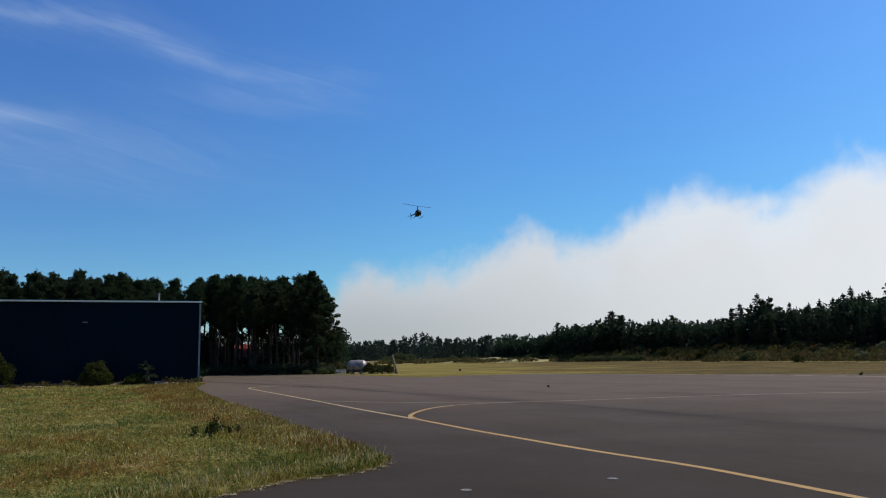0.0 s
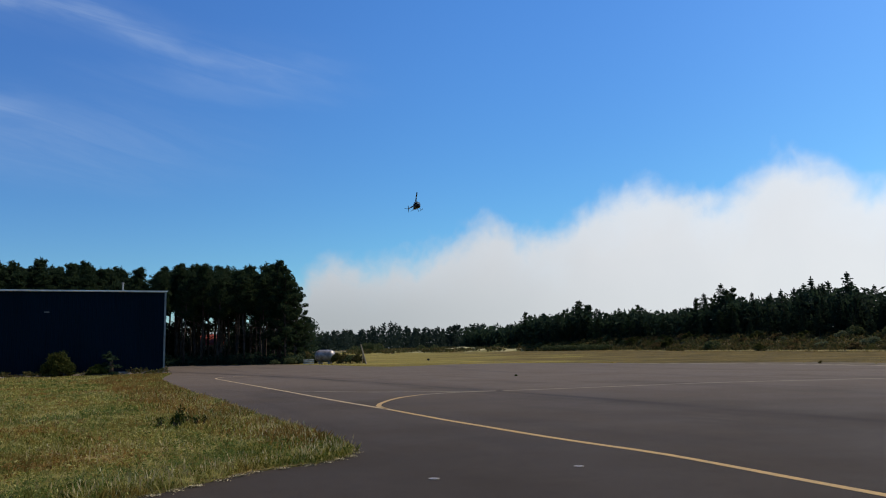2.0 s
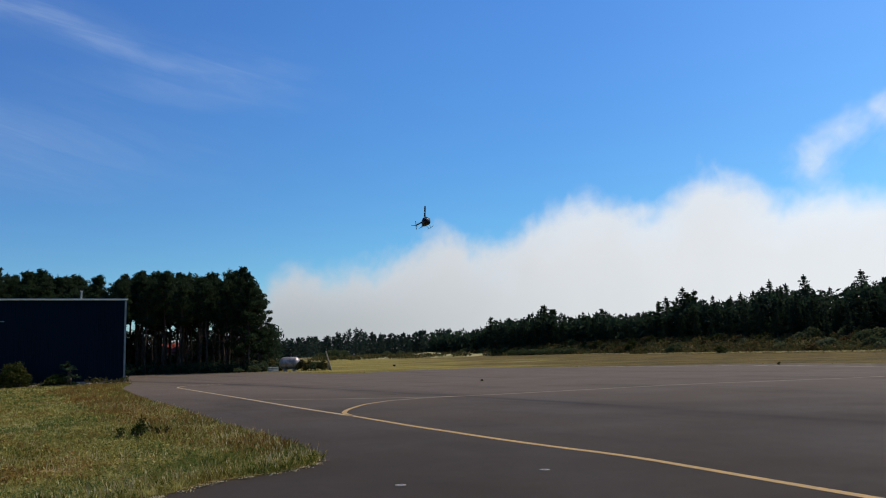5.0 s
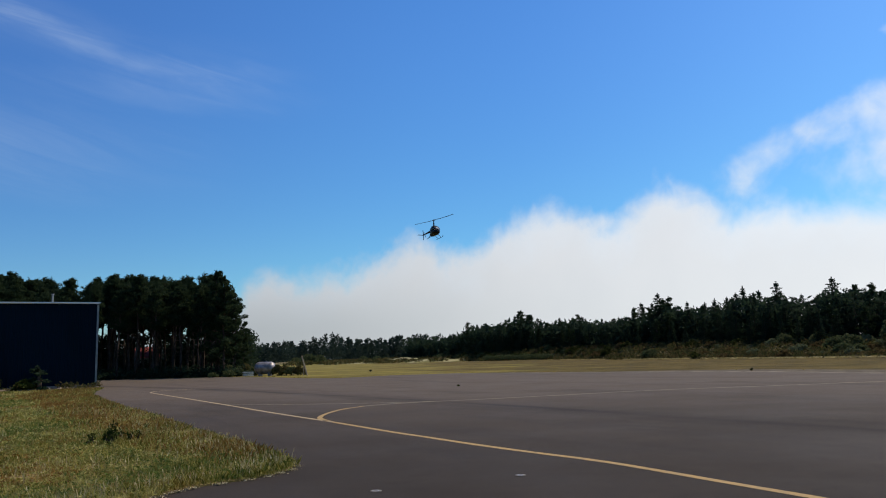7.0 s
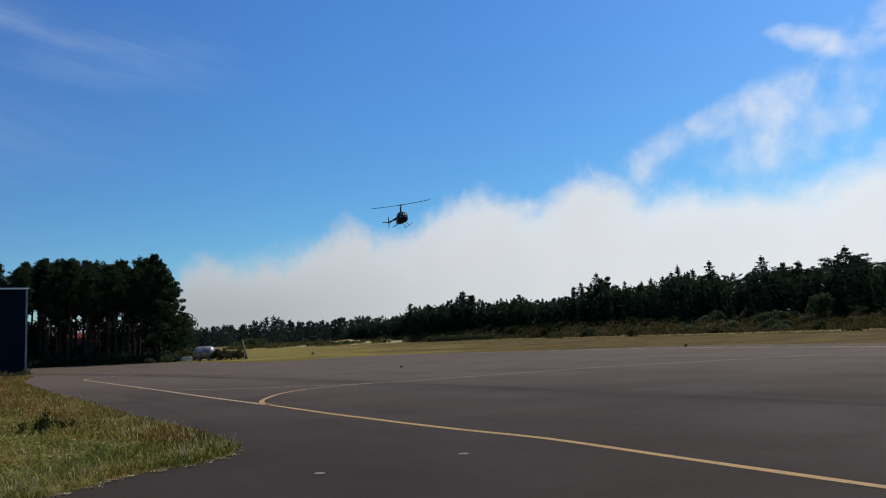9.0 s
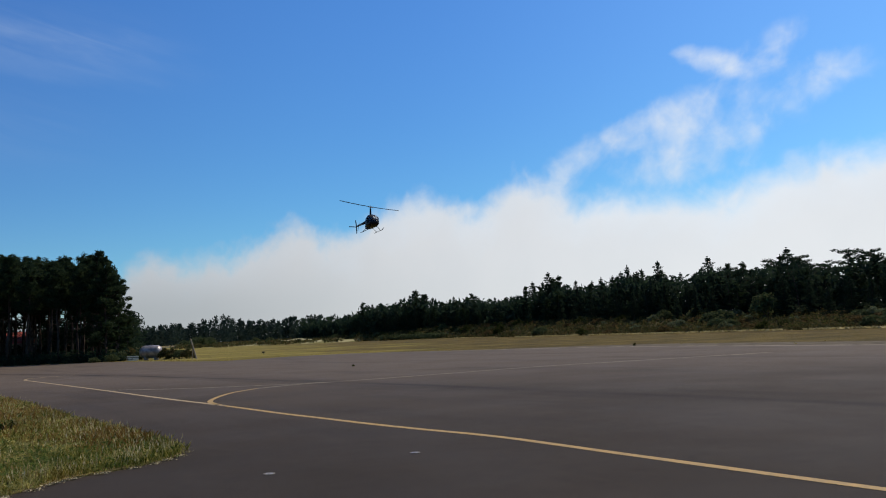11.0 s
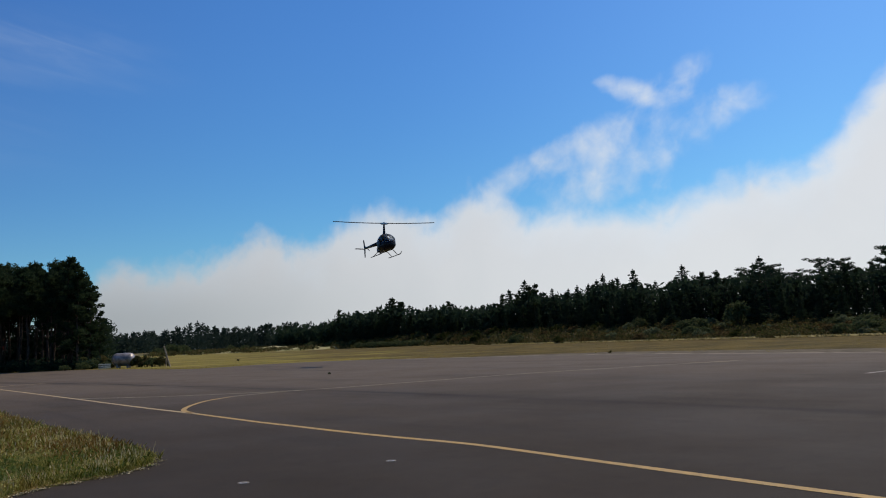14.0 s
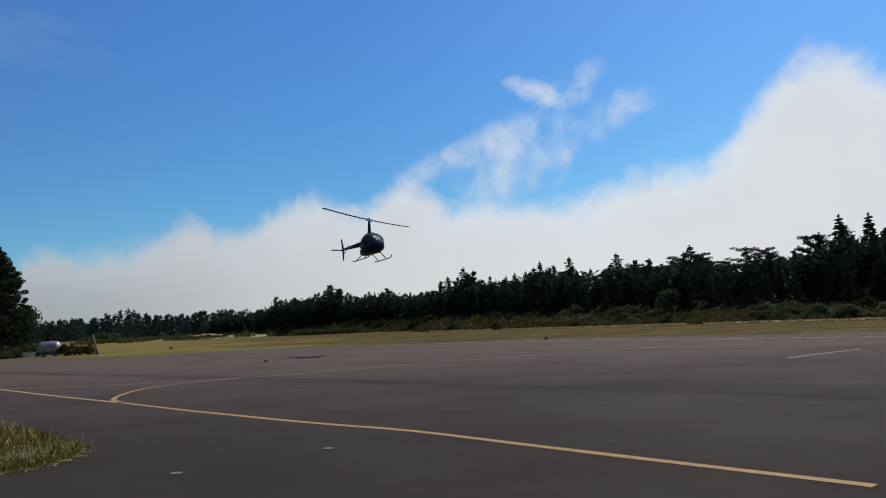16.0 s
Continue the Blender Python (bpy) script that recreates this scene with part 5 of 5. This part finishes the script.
# ---- drifting bank of low cloud, far beyond the field ----
CLOUD_TOP = [(-75, .03), (-30, .03), (-12, .045), (-9, .070), (-7.5, .099), (-6, .117), (-3, .113), (0, .124), (3, .142), (4.6, .150), (6, .167), (7.5, .165), (9, .163), (10.5, .155), (12, .154), (13.5, .180), (15, .193), (18, .206),
             (19.5, .204), (22.5, .190), (24.5, .191), (26.5, .212), (28.5, .232), (30, .226), (31.5, .214), (34, .184), (38, .177), (43, .172), (46, .167), (49, .182), (52, .197), (56, .198), (59, .198),
             (61, .222), (62.5, .250), (64, .280), (66, .318), (68.5, .335), (71, .31), (76, .25), (85, .22), (110, .2)]
# torn shreds: bearing, rise, half width, half height, slope, density
WISPS = [(46.0, .280, 3.8, .032, 0.0, .026), (50.6, .290, 4.8, .044, 0.0, .031), (54.2, .270, 3.4, .040, 0.0, .026), (49.5, .238, 5.6, .046, 0.0, .023), (53.0, .376, 2.4, .018, -0.5, .024), (54.8, .360, 3.2, .020, -0.5, .026),
         (56.8, .345, 2.8, .020, -0.2, .027), (58.3, .375, 2.4, .028, 0.0, .017), (61.5, .312, 4.0, .034, 0.0, .022), (41.8, .262, 3.0, .032, 0.4, .021), (40.0, .235, 2.0, .036, 0.0, .019), (57.0, .300, 4.5, .042, 0.0, .017)]


def cloud_material():
    m = bpy.data.materials.new("cloud")
    m.use_nodes = True
    n = Nodes(m.node_tree)
    vec = n("ShaderNodeTexCoord", 3)
    depth = n("ShaderNodeAttribute", 2, attribute_name="depth")
    big = n.noise(vec, 0.011, 4.0, 0.5, 0.5)
    fine = n.noise(vec, 0.035, 3.0, 0.5, 0.3)
    rag = n.math("ADD", n.math("MULTIPLY", n.math("SUBTRACT", big, 0.5), 0.072), n.math("MULTIPLY", n.math("SUBTRACT", fine, 0.5), 0.030))
    e = n.math("ADD", depth, rag)
    cover = n.math("MULTIPLY", n.ramp(e, -0.024, 0.040), 0.96)
    body = n.noise(vec, 0.006, 5.0, 0.55)
    col = n.mix(n.ramp(e, 0.0, 0.09), (0.80, 0.86, 0.93, 1), (0.80, 0.815, 0.84, 1))
    col = n.mix(n.math("MULTIPLY", n.ramp(body, 0.35, 0.7), 0.35), col, (0.72, 0.745, 0.78, 1))
    sep = m.node_tree.nodes.new("ShaderNodeSeparateXYZ")
    n.link(vec, sep.inputs[0])
    haze = n.math("MULTIPLY", n.ramp(sep.outputs[2], 190.0, 40.0), n.ramp(sep.outputs[0], 700.0, -200.0))
    col = n.mix(n.math("MULTIPLY", haze, 0.85), col, (0.56, 0.60, 0.64, 1))
    glow = n("ShaderNodeEmission", ins={"Color": col, "Strength": n.ramp(sep.outputs[0], -300.0, 900.0, 0.70, 1.03)})
    clear = n("ShaderNodeBsdfTransparent")
    mixed = n("ShaderNodeMixShader", ins={0: cover, 1: clear, 2: glow})
    out = m.node_tree.nodes.new("ShaderNodeOutputMaterial")
    n.link(mixed, out.inputs[0])
    return m


def cloud_sheet(name, range_at, a0, a1, e1, depth, label):
    """A far curved sheet of fog; depth(az, rise) tells how deep a place lies inside the cloud."""
    azs = np.arange(a0, a1 + 0.01, 0.4)
    tes = np.concatenate([np.linspace(-0.05, 0.05, 5), np.arange(0.06, e1, 0.006)])
    verts, field = [], []
    for a in azs:
        r = range_at(a)
        p = polar(a, r)
        for e in tes:
            verts.append((p.x, p.y, r * e))
            field.append(max(-0.2, min(0.2, depth(a, e))))
    k = len(tes)
    faces = [(i * k + j, i * k + j + 1, (i + 1) * k + j + 1, (i + 1) * k + j) for i in range(len(azs) - 1) for j in range(k - 1)]
    me = mesh_of(name, verts, faces, M_CLOUD, True)
    me.attributes.new("depth", "FLOAT", "POINT").data.foreach_set("value", field)
    ob = new(name, me)
    ob.visible_shadow = False
    return tagged(ob, label, "cloud", kind="structure")


def bank_depth(a, e):
    return float(np.interp(a, [q[0] for q in CLOUD_TOP], [q[1] for q in CLOUD_TOP])) - e


def wisp_depth(a, e):
    d = -0.2
    for wa, we, ra, re, tilt, strong in WISPS:
        u = (a - wa) / ra
        w = (e - we - tilt * (a - wa) * 0.0175) / re
        d = max(d, strong * (1.0 - 0.75 * (u * u + w * w)) - 0.022)
    return d


M_CLOUD = cloud_material()
CLOUD = cloud_sheet("cloud_bank", lambda a: float(np.interp(a, [0, 30], [1500, 1100])), -75, 110, 0.40, bank_depth, "white bank of low sea fog drifting beyond the field")
WISP = cloud_sheet("cloud_wisps", lambda a: 1050.0, 30, 72, 0.50, wisp_depth, "thin torn shreds of fog drifting above the bank")


# ---- what moves ----
HELI_PATH = [(0, -5.2, 159.5, 32.6), (0.5, -3.5, 155.1, 31.7), (1, -2.0, 150.7, 30.6), (1.5, -0.4, 146.4, 29.8), (2, 1.0, 142.1, 28.6), (2.5, 2.4, 137.9, 27.5), (3, 3.4, 133.8, 26.2), (3.5, 4.5, 129.7, 25.2),
             (4, 5.6, 125.6, 24.2), (6.5, 10.4, 106.0, 19.5), (7, 11.0, 102.2, 18.8), (7.5, 11.4, 98.5, 18.1), (8, 11.8, 94.8, 17.3), (8.5, 11.9, 91.3, 16.4), (9, 12.4, 87.7, 15.7), (9.5, 12.3, 84.3, 15.0),
             (12, 12.1, 68.1, 11.6), (12.5, 12.0, 65.0, 10.9), (13, 12.1, 61.9, 10.4), (13.5, 12.1, 59.0, 9.7), (14, 12.0, 56.1, 9.1), (14.5, 12.1, 53.2, 8.4), (15, 12.2, 50.4, 7.8), (15.5, 12.3, 47.6, 7.3), (16, 12.5, 44.8, 6.7)]
BLADE = [(0, 128), (0.5, 130), (1, 37), (1.5, 38), (2, 2), (2.5, 142), (3, 110), (3.5, 28), (4, 55), (6.5, 100), (7, 43), (7.5, 9), (8, 149), (8.5, 95), (9, 64), (9.5, 35), (12, 76), (12.5, 19), (13, 165), (13.5, 130), (14, 92),
         (14.5, 55), (15, 19), (15.5, 170), (16, 138)]


def motions():
    # helicopter: approaches and sinks, nose a little to one side of the eye
    rows, facing = [], []
    for t, x, y, z in HELI_PATH:
        p = Vector(EYE) + (Vector((x, y, z)) - Vector(EYE)) * HELI_SCALE
        los = math.degrees(math.atan2(x, y))
        yaw = -los + float(np.interp(t, [0, 13, 16], [22.0, 22.5, 26.5]))
        p -= Vector((math.sin(radians(yaw)), -math.cos(radians(yaw)), 0)) * 0.20
        facing.append((t, los, yaw))
        rows.append((t, pose(p.x, p.y, p.z, -2.0, 1.0, yaw)))
    HELI.scale = (HELI_SCALE * 0.88,) * 3
    ROTOR.scale = (1.136,) * 3
    walk(HELI, rows)
    # rotors: about nine turns a second, a quarter of a half-turn short of it from one row to the next
    total, out, last = 0.0, [], None
    for (t, psi), (_, los, yaw) in zip(BLADE, facing):
        a = psi - 90.0 - los - yaw
        if last is None:
            total = a
            out.append((t, total))
        else:
            lt, la = last
            k = round((t - lt) * FPS)
            guess = -74.4 * k
            step = (a - la) + 180.0 * round((guess - (a - la)) / 180.0)
            for j in range(1, k + 1):
                out.append((lt + j / FPS, total + step * j / k))
            total += step
        last = (t, a)
    walk(ROTOR, [(t, pose(0, 0, 1.70, 0, float(np.interp(t, [0, 9.5, 12, 16], [-1.5, -1.5, 2.4, 2.4])), 0) @ pose(0, 0, 0, 0, 0, a)) for t, a in out])
    walk(TAIL_ROTOR, [(j / FPS, pose(0.26, 4.52, 0.24, (j * 71.0) % 360, 0, 0)) for j in range(16 * FPS + 1)])
    # the fog recedes on the wind
    way = polar(-10.0, 450.0, 25.0)
    walk(CLOUD, [(0, pose(0, 0, 0)), (8, pose(*(way / 2))), (16, pose(*way))])
    way = polar(-25.0, 555.0)
    walk(WISP, [(0, pose(0, 0, 0)), (8, pose(*(way / 2))), (16, pose(*way))])


motions()
